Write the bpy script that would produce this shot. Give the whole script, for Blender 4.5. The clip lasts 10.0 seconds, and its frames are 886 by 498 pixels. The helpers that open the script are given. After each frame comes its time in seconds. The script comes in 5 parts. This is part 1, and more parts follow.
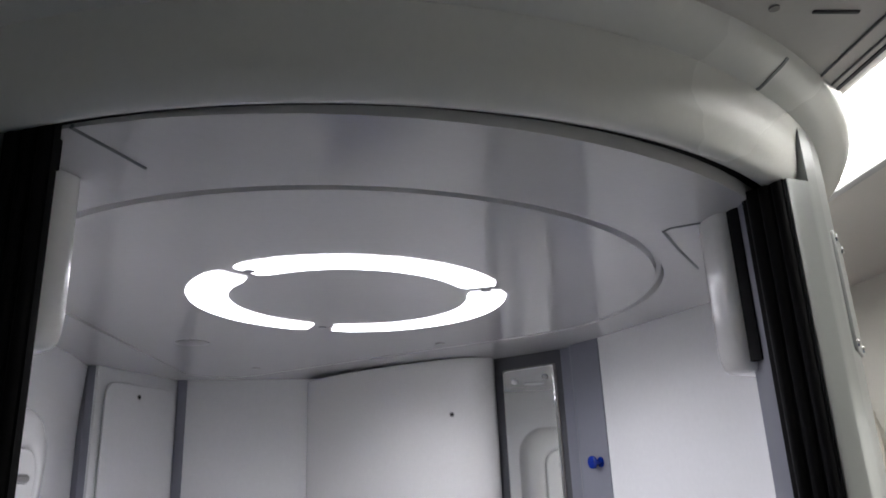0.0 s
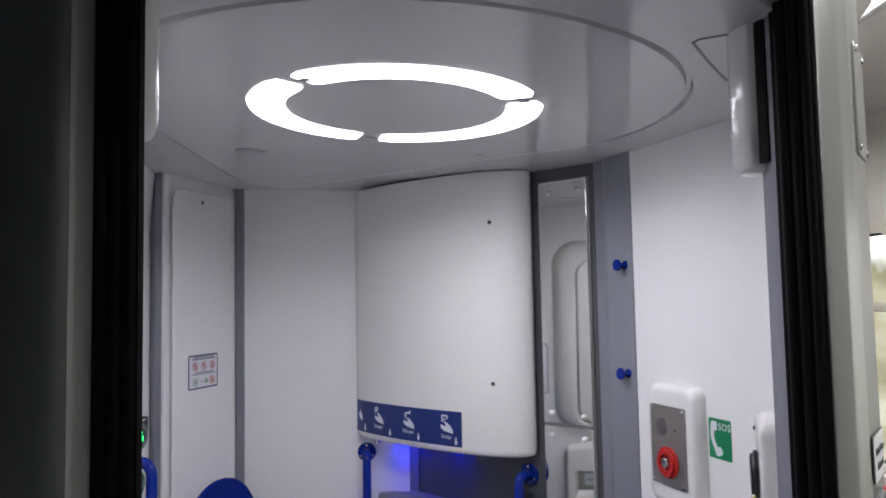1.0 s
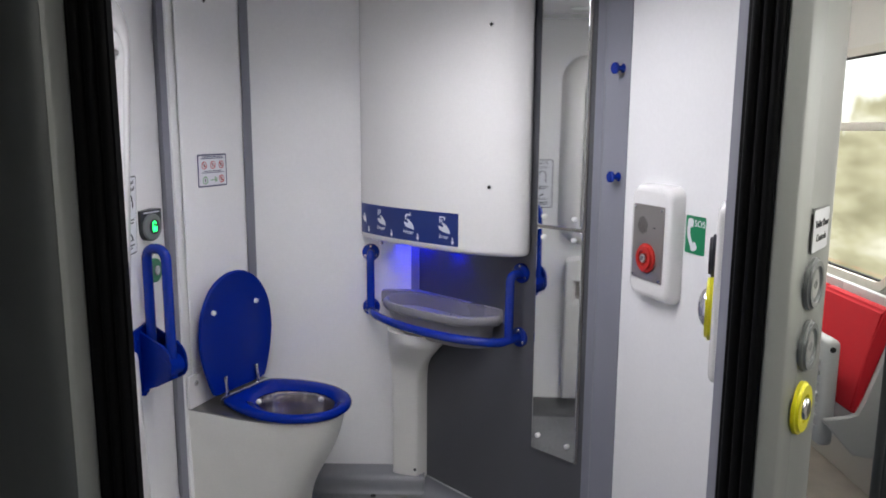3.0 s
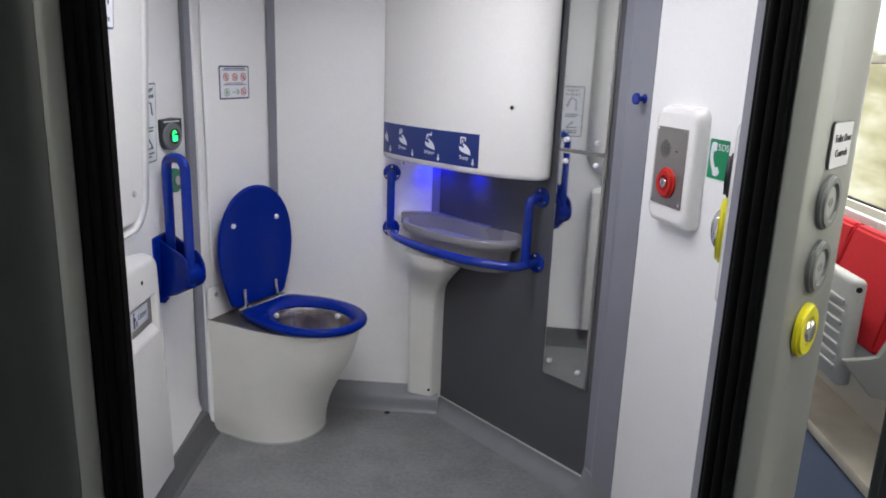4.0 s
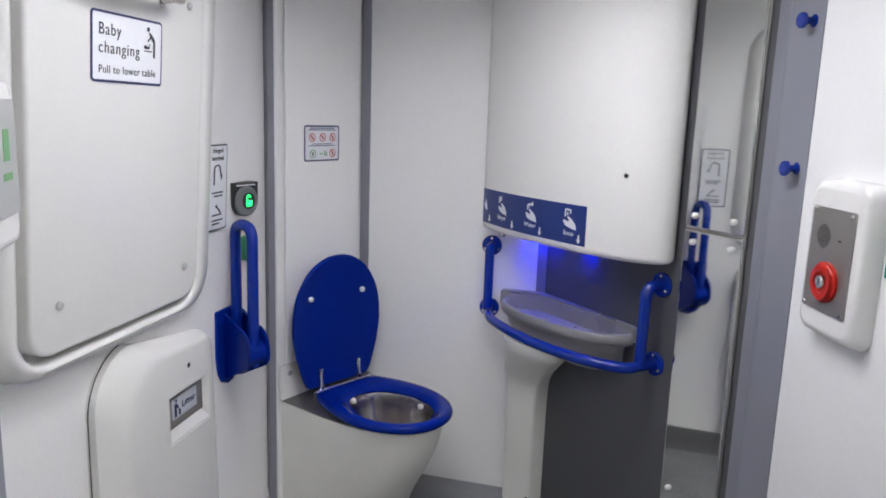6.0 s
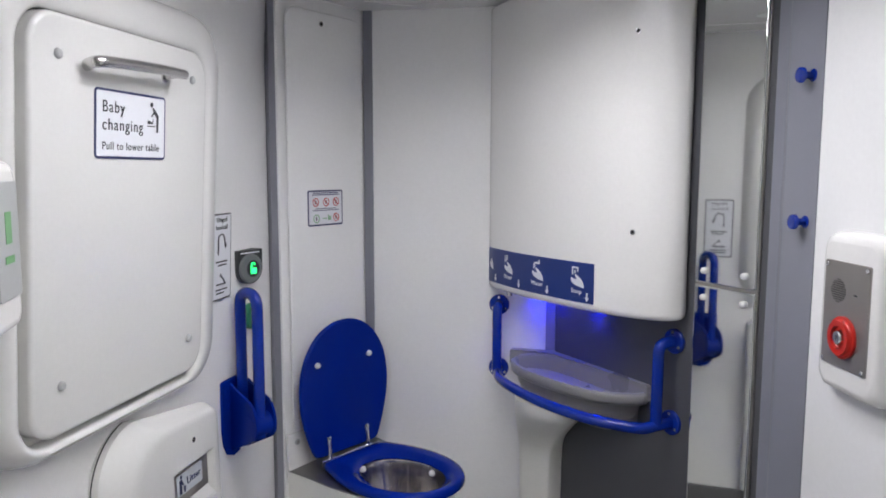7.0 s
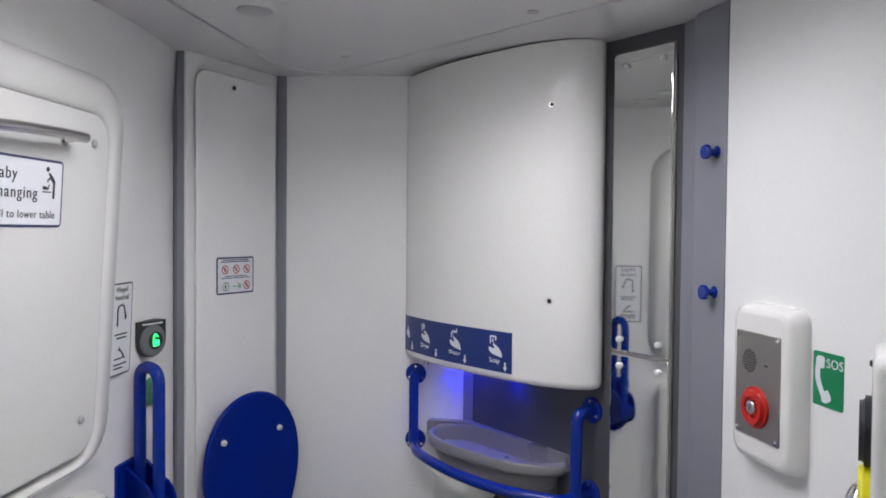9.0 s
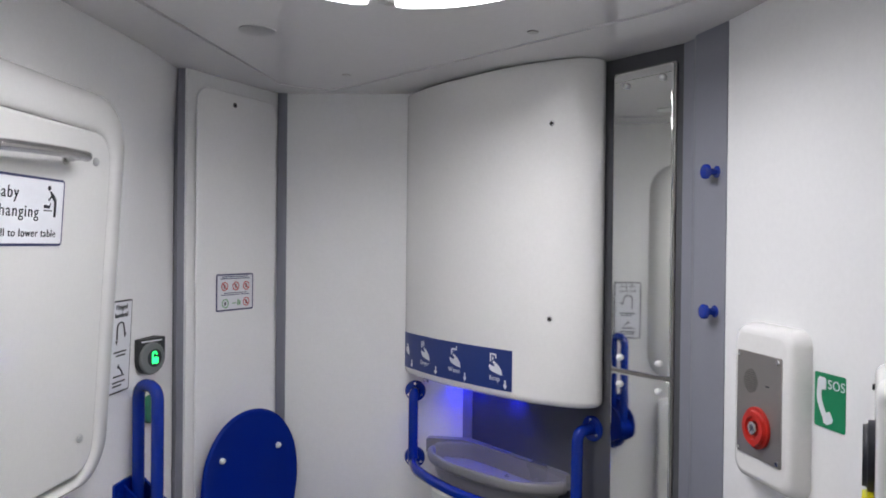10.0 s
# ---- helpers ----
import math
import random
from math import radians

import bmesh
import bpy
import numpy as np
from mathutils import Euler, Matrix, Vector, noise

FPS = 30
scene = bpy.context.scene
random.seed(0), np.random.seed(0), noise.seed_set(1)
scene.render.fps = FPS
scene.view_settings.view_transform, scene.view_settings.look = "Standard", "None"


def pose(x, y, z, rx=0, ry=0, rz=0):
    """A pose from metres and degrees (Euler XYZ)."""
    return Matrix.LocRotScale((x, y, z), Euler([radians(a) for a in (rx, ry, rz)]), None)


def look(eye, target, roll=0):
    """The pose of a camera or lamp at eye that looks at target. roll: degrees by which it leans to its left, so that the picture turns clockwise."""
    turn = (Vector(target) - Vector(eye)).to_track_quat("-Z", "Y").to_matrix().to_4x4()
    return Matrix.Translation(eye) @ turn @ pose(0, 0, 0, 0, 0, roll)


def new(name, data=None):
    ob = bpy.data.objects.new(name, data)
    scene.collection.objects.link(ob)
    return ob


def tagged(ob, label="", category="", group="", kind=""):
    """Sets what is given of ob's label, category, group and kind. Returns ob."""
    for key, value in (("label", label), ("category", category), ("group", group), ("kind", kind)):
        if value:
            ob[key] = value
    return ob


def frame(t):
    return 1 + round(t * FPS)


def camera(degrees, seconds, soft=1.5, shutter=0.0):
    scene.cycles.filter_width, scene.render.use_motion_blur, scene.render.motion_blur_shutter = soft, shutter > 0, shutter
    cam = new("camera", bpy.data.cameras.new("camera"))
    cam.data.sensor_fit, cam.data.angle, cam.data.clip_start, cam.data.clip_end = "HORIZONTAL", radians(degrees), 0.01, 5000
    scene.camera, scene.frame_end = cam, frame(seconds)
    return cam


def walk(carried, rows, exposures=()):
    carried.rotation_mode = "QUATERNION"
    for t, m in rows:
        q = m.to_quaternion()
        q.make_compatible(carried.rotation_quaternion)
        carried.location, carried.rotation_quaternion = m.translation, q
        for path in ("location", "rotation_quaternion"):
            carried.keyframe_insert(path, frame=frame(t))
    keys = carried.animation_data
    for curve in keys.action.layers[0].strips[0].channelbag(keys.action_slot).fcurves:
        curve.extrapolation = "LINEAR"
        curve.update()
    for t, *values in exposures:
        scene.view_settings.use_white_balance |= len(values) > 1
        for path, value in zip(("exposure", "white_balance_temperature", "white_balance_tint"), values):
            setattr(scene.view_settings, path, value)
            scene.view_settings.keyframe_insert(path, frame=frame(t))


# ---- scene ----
cam = camera(62.6, 10.0, 1.8)
PATH = [
    (0, (0.061, -0.175, 1.676), (0.212, 1.728, 2.275), -2.5),
    (0.5, (0.089, -0.271, 1.656), (0.118, 1.693, 2.033), -2.7),
    (1, (0.05, -0.299, 1.616), (0.085, 1.697, 1.747), -1.1),
    (1.5, (0.053, -0.324, 1.577), (0.162, 1.671, 1.479), -1.0),
    (2, (0.099, -0.364, 1.559), (0.151, 1.628, 1.389), -0.8),
    (2.5, (0.12, -0.366, 1.54), (0.114, 1.618, 1.283), 0.7),
    (3, (0.135, -0.359, 1.522), (0.102, 1.614, 1.196), 0.3),
    (3.2, (0.135, -0.362, 1.508), (0.098, 1.603, 1.137), 0.9),
    (4.3, (0.214, -0.314, 1.466), (0.039, 1.612, 0.953), 1.6),
    (4.5, (0.219, -0.271, 1.467), (0.002, 1.654, 0.972), 0.9),
    (5, (0.215, -0.123, 1.485), (-0.022, 1.83, 1.123), 0.9),
    (5.5, (0.271, -0.011, 1.478), (-0.059, 1.926, 1.105), 2.0),
    (5.7, (0.306, 0.028, 1.474), (-0.152, 1.937, 1.09), 3.4),
    (6.8, (0.299, 0.083, 1.491), (-0.301, 1.973, 1.23), 0.4),
    (7, (0.294, 0.083, 1.497), (-0.249, 1.995, 1.278), 0.1),
    (7.5, (0.29, 0.098, 1.499), (-0.147, 2.043, 1.339), 0.1),
    (8, (0.286, 0.104, 1.511), (-0.079, 2.067, 1.401), 1.4),
    (8.5, (0.275, 0.11, 1.512), (-0.059, 2.081, 1.435), 1.1),
    (9, (0.271, 0.115, 1.517), (-0.04, 2.09, 1.466), 0.5),
    (9.5, (0.269, 0.117, 1.52), (-0.052, 2.091, 1.479), -0.0),
    (10, (0.265, 0.113, 1.53), (-0.041, 2.089, 1.515), 0.6),
]
walk(cam, [(t, look(eye, target, roll)) for t, eye, target, roll in PATH], [(0, 0.16, 6250, 13), (0.5, 0.22, 6250, 14), (1, 0.21, 6250, 15), (2, 0.23, 6350, 14), (3, 0.55, 6400, 12), (4.5, 0.63, 6400, 10.5), (5.5, 0.63, 6400, 10.5), (7, 0.58, 6450, 10.3), (8, 0.42, 6480, 10.3), (10, 0.42, 6480, 10.3)])

# ---- world and light ----
world = bpy.data.worlds.new("world")
scene.world = world
world.use_nodes = True
wn = world.node_tree.nodes
sky = wn.new("ShaderNodeTexSky")
sky.sky_type = "NISHITA"
sky.sun_disc = False
sky.sun_elevation, sky.sun_rotation = radians(32), radians(80)
world.node_tree.links.new(sky.outputs[0], wn["Background"].inputs[0])
wn["Background"].inputs[1].default_value = 0.12

RING_POWER = 5.0
RING_LAMP_POWER = 1.16
SALOON_POWER = 8.4
LED_POWER = 2.0


def lamp(name, kind, energy, colour, m, size=0.1, size_y=None, spread=180):
    data = bpy.data.lights.new(name, kind)
    data.energy, data.color = energy, colour
    if kind == "AREA":
        data.shape, data.size, data.size_y = "RECTANGLE", size, size_y or size
        data.spread = radians(spread)
    elif kind == "SUN":
        data.angle = radians(size)
    else:
        data.shadow_soft_size = size
    ob = new(name, data)
    ob.matrix_world = m
    return ob


lamp("sun", "SUN", 0.9, (1.0, 0.97, 0.92), look((5, 1, 4), (0, 2.2, 0)), 12)


# ---- materials ----
def material(name, colour, rough=0.5, metal=0.0, vary=0.06, scale=6.0, bump=0.0, bump_scale=220.0, fine=0.03, fine_scale=90.0, coat=0.0, emit=0.0, rough_vary=0.08, spec=0.5):
    m = bpy.data.materials.new(name)
    m.use_nodes = True
    t = m.node_tree
    n, l = t.nodes, t.links
    b = n["Principled BSDF"]
    b.inputs["Roughness"].default_value = rough
    b.inputs["Metallic"].default_value = metal
    b.inputs["Coat Weight"].default_value = coat
    b.inputs["Specular IOR Level"].default_value = spec
    co = n.new("ShaderNodeTexCoord")
    big, small = n.new("ShaderNodeTexNoise"), n.new("ShaderNodeTexNoise")
    big.inputs["Scale"].default_value, small.inputs["Scale"].default_value = scale, fine_scale
    big.inputs["Detail"].default_value = 4
    for q in (big, small):
        l.new(co.outputs["Object"], q.inputs["Vector"])
    r1, r2 = n.new("ShaderNodeMapRange"), n.new("ShaderNodeMapRange")
    r1.inputs[3].default_value, r1.inputs[4].default_value = 1 - vary, 1 + vary * 0.5
    r2.inputs[3].default_value, r2.inputs[4].default_value = 1 - fine, 1 + fine
    l.new(big.outputs[0], r1.inputs[0])
    l.new(small.outputs[0], r2.inputs[0])
    mu = n.new("ShaderNodeMath")
    mu.operation = "MULTIPLY"
    l.new(r1.outputs[0], mu.inputs[0])
    l.new(r2.outputs[0], mu.inputs[1])
    mix = n.new("ShaderNodeVectorMath")
    mix.operation = "SCALE"
    mix.inputs[0].default_value = colour
    l.new(mu.outputs[0], mix.inputs["Scale"])
    l.new(mix.outputs[0], b.inputs["Base Color"])
    rr = n.new("ShaderNodeMapRange")
    rr.inputs[3].default_value, rr.inputs[4].default_value = max(0.02, rough - rough_vary), min(1, rough + rough_vary)
    l.new(big.outputs[0], rr.inputs[0])
    l.new(rr.outputs[0], b.inputs["Roughness"])
    if bump:
        bn, bp = n.new("ShaderNodeTexNoise"), n.new("ShaderNodeBump")
        bn.inputs["Scale"].default_value = bump_scale
        l.new(co.outputs["Object"], bn.inputs["Vector"])
        bp.inputs["Strength"].default_value, bp.inputs["Distance"].default_value = bump, 0.001
        l.new(bn.outputs[0], bp.inputs["Height"])
        l.new(bp.outputs[0], b.inputs["Normal"])
    if emit:
        b.inputs["Emission Color"].default_value = (*colour, 1)
        b.inputs["Emission Strength"].default_value = emit
    return m


WHITE_WALL = material("white_laminate", (0.872, 0.87, 0.865), 0.40, vary=0.05, scale=2.5, bump=0.05, bump_scale=500, rough_vary=0.04)
WHITE_SHELL = material("white_shell", (0.735, 0.73, 0.712), 0.24, vary=0.05, scale=4, bump=0.03, bump_scale=300, coat=0.1, rough_vary=0.03)
WHITE_MOULD = material("white_moulding", (0.82, 0.81, 0.79), 0.16, vary=0.04, scale=3, bump=0.02, bump_scale=300, coat=0.12, rough_vary=0.01)
WHITE_CEIL = material("white_ceiling", (0.66, 0.65, 0.645), 0.09, vary=0.04, scale=3, bump=0.02, rough_vary=0.03)
WHITE_PAN = material("pan_coating", (0.82, 0.815, 0.765), 0.4, vary=0.06, scale=7, bump=0.05)
LILAC = material("lilac_grey_trim", (0.24, 0.245, 0.285), 0.45, vary=0.08, scale=5, bump=0.1, bump_scale=400)
CHARCOAL = material("charcoal_laminate", (0.085, 0.087, 0.095), 0.4, vary=0.12, scale=5, bump=0.2, bump_scale=450, fine=0.1, fine_scale=400)
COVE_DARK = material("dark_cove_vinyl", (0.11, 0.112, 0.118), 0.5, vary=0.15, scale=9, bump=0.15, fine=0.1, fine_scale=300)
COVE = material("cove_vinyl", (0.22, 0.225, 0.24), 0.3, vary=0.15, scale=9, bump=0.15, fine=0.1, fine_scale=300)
BASIN = material("basin_solid_surface", (0.25, 0.245, 0.245), 0.30, vary=0.06, scale=8, fine=0.14, fine_scale=600, bump=0.05)
BLUE = material("blue_powder_coat", (0.001, 0.021, 0.27), 0.18, vary=0.03, scale=6, coat=0.25, spec=0.35, rough_vary=0.02, fine=0.02)
BLUE_SEAT = material("blue_plastic", (0.001, 0.017, 0.235), 0.2, vary=0.03, scale=6, spec=0.16, rough_vary=0.03, fine=0.02)
STEEL = material("brushed_steel", (0.66, 0.65, 0.63), 0.25, 1.0, vary=0.12, scale=14, bump=0.15, bump_scale=300)
DECK = material("deck_steel", (0.30, 0.295, 0.285), 0.34, 0.9, vary=0.2, scale=20, bump=0.12, bump_scale=400)
LABEL_GREY = material("worn_label", (0.55, 0.58, 0.62), 0.4, vary=0.12, scale=60)
PLATE = material("matt_steel_plate", (0.36, 0.34, 0.32), 0.42, 0.8, vary=0.1, scale=14, bump=0.1, bump_scale=500)
CHROME = material("chrome", (0.75, 0.75, 0.75), 0.14, 1.0, vary=0.05)
MIRROR = material("polished_mirror", (0.80, 0.81, 0.78), 0.03, 1.0, vary=0.02, fine=0.01, rough_vary=0.015)
RUBBER = material("black_rubber", (0.004, 0.004, 0.0045), 0.6, vary=0.2, scale=8, bump=0.2, spec=0.12)
BLACK = material("black_plastic", (0.02, 0.022, 0.024), 0.4)
SILVER = material("silver_grey_paint", (0.275, 0.285, 0.277), 0.36, 0.3, vary=0.05, scale=4, bump=0.05, bump_scale=350)
# the silver panel paint, darkened to hold the shade on the left side
SKIN_SHADED = material("shaded_outer_panel", (0.085, 0.091, 0.091), 0.36, 0.3, vary=0.07, scale=3, bump=0.08)
LINTEL = material("cream_grey_moulding", (0.76, 0.76, 0.72), 0.27, vary=0.03, scale=3, bump=0.03, rough_vary=0.012)
RED = material("red_plastic", (0.55, 0.02, 0.012), 0.35, vary=0.08, scale=20)
RED_FABRIC = material("red_moquette", (0.50, 0.006, 0.016), 0.9, vary=0.15, scale=30, bump=0.6, bump_scale=900, fine=0.2, fine_scale=500)
GREEN = material("sign_green", (0.0, 0.22, 0.085), 0.4, vary=0.04)
GREEN_PLASTIC = material("green_plastic", (0.01, 0.17, 0.085), 0.4)
GREEN_LED = material("green_indicator", (0.02, 0.85, 0.15), 0.4, vary=0.0, fine=0.0, emit=2.2)
YELLOW = material("yellow_plastic", (0.74, 0.68, 0.01), 0.38, vary=0.06, scale=20)
LABEL_BLUE = material("label_blue", (0.008, 0.028, 0.17), 0.4, vary=0.03)
PAPER = material("white_vinyl_label", (0.78, 0.79, 0.83), 0.4, vary=0.03)
INK = material("black_print", (0.02, 0.022, 0.03), 0.5, vary=0.05)
NAVY_INK = material("navy_print", (0.03, 0.04, 0.12), 0.5, vary=0.05)
RED_INK = material("red_print", (0.55, 0.06, 0.06), 0.5, vary=0.05)
GREEN_INK = material("green_print", (0.16, 0.38, 0.16), 0.5, vary=0.05)
WHITE_PLASTIC = material("white_plastic", (0.78, 0.78, 0.77), 0.35, vary=0.03)
GREY_PLASTIC = material("grey_plastic", (0.16, 0.17, 0.17), 0.4, vary=0.08, scale=20)
LIGHT_GREY = material("light_grey_plastic", (0.42, 0.43, 0.43), 0.45, vary=0.06, scale=8, bump=0.08)
SALOON_WALL = material("saloon_panel", (0.62, 0.60, 0.56), 0.5, vary=0.05, scale=3, bump=0.08)
BEIGE_FLOOR = material("beige_vinyl", (0.74, 0.69, 0.60), 0.5, vary=0.28, scale=9, bump=0.2, fine=0.12, fine_scale=300)
BLUE_FLOOR = material("blue_vinyl", (0.05, 0.075, 0.14), 0.6, vary=0.15, scale=8, bump=0.2, fine=0.25, fine_scale=400)
CREAM = material("cream_floor_edge", (0.62, 0.59, 0.52), 0.6, vary=0.12, scale=10, bump=0.15)
HOLE = material("dark_recess", (0.01, 0.01, 0.01), 0.8)
FITTING_GREY = material("pale_grey_fitting", (0.36, 0.36, 0.36), 0.35, 0.2)


def floor_material():
    m = material("speckled_grey_vinyl", (0.225, 0.227, 0.234), 0.46, vary=0.5, scale=6, bump=0.3, bump_scale=420, fine=0.3, fine_scale=60)
    n, l = m.node_tree.nodes, m.node_tree.links
    b = n["Principled BSDF"]
    src = b.inputs["Base Color"].links[0].from_socket
    co = n.new("ShaderNodeTexCoord")
    v = n.new("ShaderNodeTexVoronoi")
    v.inputs["Scale"].default_value = 80
    l.new(co.outputs["Object"], v.inputs["Vector"])
    ramp = n.new("ShaderNodeValToRGB")
    ramp.color_ramp.elements[0].position, ramp.color_ramp.elements[1].position = 0.06, 0.16
    ramp.color_ramp.elements[0].color, ramp.color_ramp.elements[1].color = (1, 1, 1, 1), (0, 0, 0, 1)
    l.new(v.outputs["Distance"], ramp.inputs[0])
    mx = n.new("ShaderNodeMix")
    mx.data_type = "RGBA"
    l.new(ramp.outputs[0], mx.inputs[0])
    l.new(src, mx.inputs[6])
    mx.inputs[7].default_value = (0.36, 0.365, 0.37, 1)
    l.new(mx.outputs[2], b.inputs["Base Color"])
    return m


FLOOR = floor_material()


def bowl_material():
    """Steel with painted light and dark streaks for reflections, running down the bowl towards its middle."""
    m = material("bowl_steel", (0.86, 0.83, 0.80), 0.17, 1.0, vary=0.1, scale=12)
    n, l = m.node_tree.nodes, m.node_tree.links
    b = n["Principled BSDF"]
    src = b.inputs["Base Color"].links[0].from_socket
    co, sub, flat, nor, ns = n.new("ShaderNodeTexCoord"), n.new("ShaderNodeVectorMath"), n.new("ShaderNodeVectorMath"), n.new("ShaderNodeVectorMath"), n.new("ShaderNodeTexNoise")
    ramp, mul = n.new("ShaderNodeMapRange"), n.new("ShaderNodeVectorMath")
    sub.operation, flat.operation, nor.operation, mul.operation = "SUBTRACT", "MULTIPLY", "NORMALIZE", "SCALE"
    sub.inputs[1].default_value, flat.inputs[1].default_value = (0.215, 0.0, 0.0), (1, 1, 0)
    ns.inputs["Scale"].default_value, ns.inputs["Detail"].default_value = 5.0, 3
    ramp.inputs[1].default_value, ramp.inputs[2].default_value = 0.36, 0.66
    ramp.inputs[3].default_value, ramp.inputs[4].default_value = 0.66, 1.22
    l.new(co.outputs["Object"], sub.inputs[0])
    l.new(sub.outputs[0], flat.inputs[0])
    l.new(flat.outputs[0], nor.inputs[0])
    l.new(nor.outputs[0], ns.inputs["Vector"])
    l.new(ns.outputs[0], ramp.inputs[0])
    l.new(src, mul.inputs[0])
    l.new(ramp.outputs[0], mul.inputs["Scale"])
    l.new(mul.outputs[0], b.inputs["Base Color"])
    return m


BOWL_STEEL = bowl_material()
LABEL_DIM = material("faded_print", (0.06, 0.08, 0.22), 0.5)


def glow(name, colour, strength):
    m = bpy.data.materials.new(name)
    m.use_nodes = True
    n = m.node_tree.nodes
    e = n.new("ShaderNodeEmission")
    e.inputs[0].default_value, e.inputs[1].default_value = (*colour, 1), strength
    m.node_tree.links.new(e.outputs[0], n["Material Output"].inputs[0])
    return m


RING = glow("ring_diffuser", (0.985, 0.975, 1.02), RING_POWER)
STRIP = glow("strip_diffuser", (1.0, 0.98, 0.90), SALOON_POWER)
LED = glow("blue_led", (0.05, 0.05, 1.0), 6.0)


def glass_material():
    m = bpy.data.materials.new("window_glass")
    m.use_nodes = True
    n, l = m.node_tree.nodes, m.node_tree.links
    tr, gl, mx = n.new("ShaderNodeBsdfTransparent"), n.new("ShaderNodeBsdfGlossy"), n.new("ShaderNodeMixShader")
    tr.inputs[0].default_value = (0.85, 0.88, 0.86, 1)
    gl.inputs["Roughness"].default_value = 0.03
    mx.inputs[0].default_value = 0.08
    l.new(tr.outputs[0], mx.inputs[1])
    l.new(gl.outputs[0], mx.inputs[2])
    l.new(mx.outputs[0], n["Material Output"].inputs[0])
    return m


GLASS = glass_material()


def hedge_material():
    m = bpy.data.materials.new("hedge_backdrop_glow")
    m.use_nodes = True
    n, l = m.node_tree.nodes, m.node_tree.links
    # the backdrop emits: daylight on the hedge is its own glow
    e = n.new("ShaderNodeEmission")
    co, no, no2, ramp = n.new("ShaderNodeTexCoord"), n.new("ShaderNodeTexNoise"), n.new("ShaderNodeTexNoise"), n.new("ShaderNodeValToRGB")
    no.inputs["Scale"].default_value, no.inputs["Detail"].default_value = 1.0, 5
    no2.inputs["Scale"].default_value, no2.inputs["Detail"].default_value = 0.7, 4
    stretch = n.new("ShaderNodeVectorMath")
    stretch.operation = "MULTIPLY"
    stretch.inputs[1].default_value = (1.0, 0.30, 1.3)
    l.new(co.outputs["Object"], stretch.inputs[0])
    l.new(stretch.outputs[0], no.inputs["Vector"])
    l.new(co.outputs["Object"], no2.inputs["Vector"])
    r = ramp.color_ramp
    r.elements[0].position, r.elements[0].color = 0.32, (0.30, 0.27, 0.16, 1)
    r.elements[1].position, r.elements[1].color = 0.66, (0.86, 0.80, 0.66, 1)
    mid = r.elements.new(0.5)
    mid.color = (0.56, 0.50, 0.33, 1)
    l.new(no.outputs[0], ramp.inputs[0])
    # white sky over the uneven top of the hedge
    xyz, top, edge, mix = n.new("ShaderNodeSeparateXYZ"), n.new("ShaderNodeMath"), n.new("ShaderNodeMapRange"), n.new("ShaderNodeMixRGB")
    l.new(co.outputs["Object"], xyz.inputs[0])
    top.operation = "MULTIPLY_ADD"
    top.inputs[1].default_value = 2.2
    l.new(no2.outputs[0], top.inputs[0])
    l.new(xyz.outputs[2], top.inputs[2])
    edge.inputs[1].default_value, edge.inputs[2].default_value = 2.95, 3.45
    l.new(top.outputs[0], edge.inputs[0])
    l.new(edge.outputs[0], mix.inputs[0])
    l.new(ramp.outputs[0], mix.inputs[1])
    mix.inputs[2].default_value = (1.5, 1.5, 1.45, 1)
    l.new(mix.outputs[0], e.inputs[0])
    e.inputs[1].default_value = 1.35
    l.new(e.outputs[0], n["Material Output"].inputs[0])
    return m


HEDGE = hedge_material()


# ---- building helpers ----
def part(name, bm, mat, parent=None, label="", m=None, smooth=True, angle=40):
    """Links a bmesh as one mesh object, under parent if one is given."""
    bmesh.ops.recalc_face_normals(bm, faces=bm.faces)
    me = bpy.data.meshes.new(name)
    bm.to_mesh(me)
    bm.free()
    me.materials.append(mat)
    if smooth:
        me.set_sharp_from_angle(angle=radians(angle))
        me.polygons.foreach_set("use_smooth", [f.loop_total <= 4 for f in me.polygons])
    ob = new(name, me)
    if m is not None:
        ob.matrix_world = m
    if parent is not None:
        ob.parent = parent
        ob.matrix_parent_inverse = base_of(parent).inverted()
    return tagged(ob, label)


def base_of(ob):
    """The pose of ob in the world, worked out from its parents."""
    return base_of(ob.parent) @ ob.matrix_parent_inverse @ ob.matrix_basis if ob.parent else ob.matrix_basis.copy()


def thing(name, at, label, category, group=""):
    ob = new(name)
    ob.empty_display_size = 0.05
    ob.matrix_world = at
    return tagged(ob, label, category, group)


def box(w, d, h, at=(0, 0, 0), bevel=0.0, seg=3, bm=None):
    """A box centred at `at`, its edges rounded."""
    out = bm or bmesh.new()
    b = bmesh.new()
    bmesh.ops.create_cube(b, size=1)
    bmesh.ops.scale(b, vec=(w, d, h), verts=b.verts)
    if bevel:
        bmesh.ops.bevel(b, geom=b.edges[:], offset=bevel, segments=seg, profile=0.5, affect="EDGES")
    bmesh.ops.translate(b, vec=at, verts=b.verts)
    return absorb(out, b)


def absorb(out, b):
    me = bpy.data.meshes.new("tmp")
    b.to_mesh(me)
    b.free()
    out.from_mesh(me)
    bpy.data.meshes.remove(me)
    return out


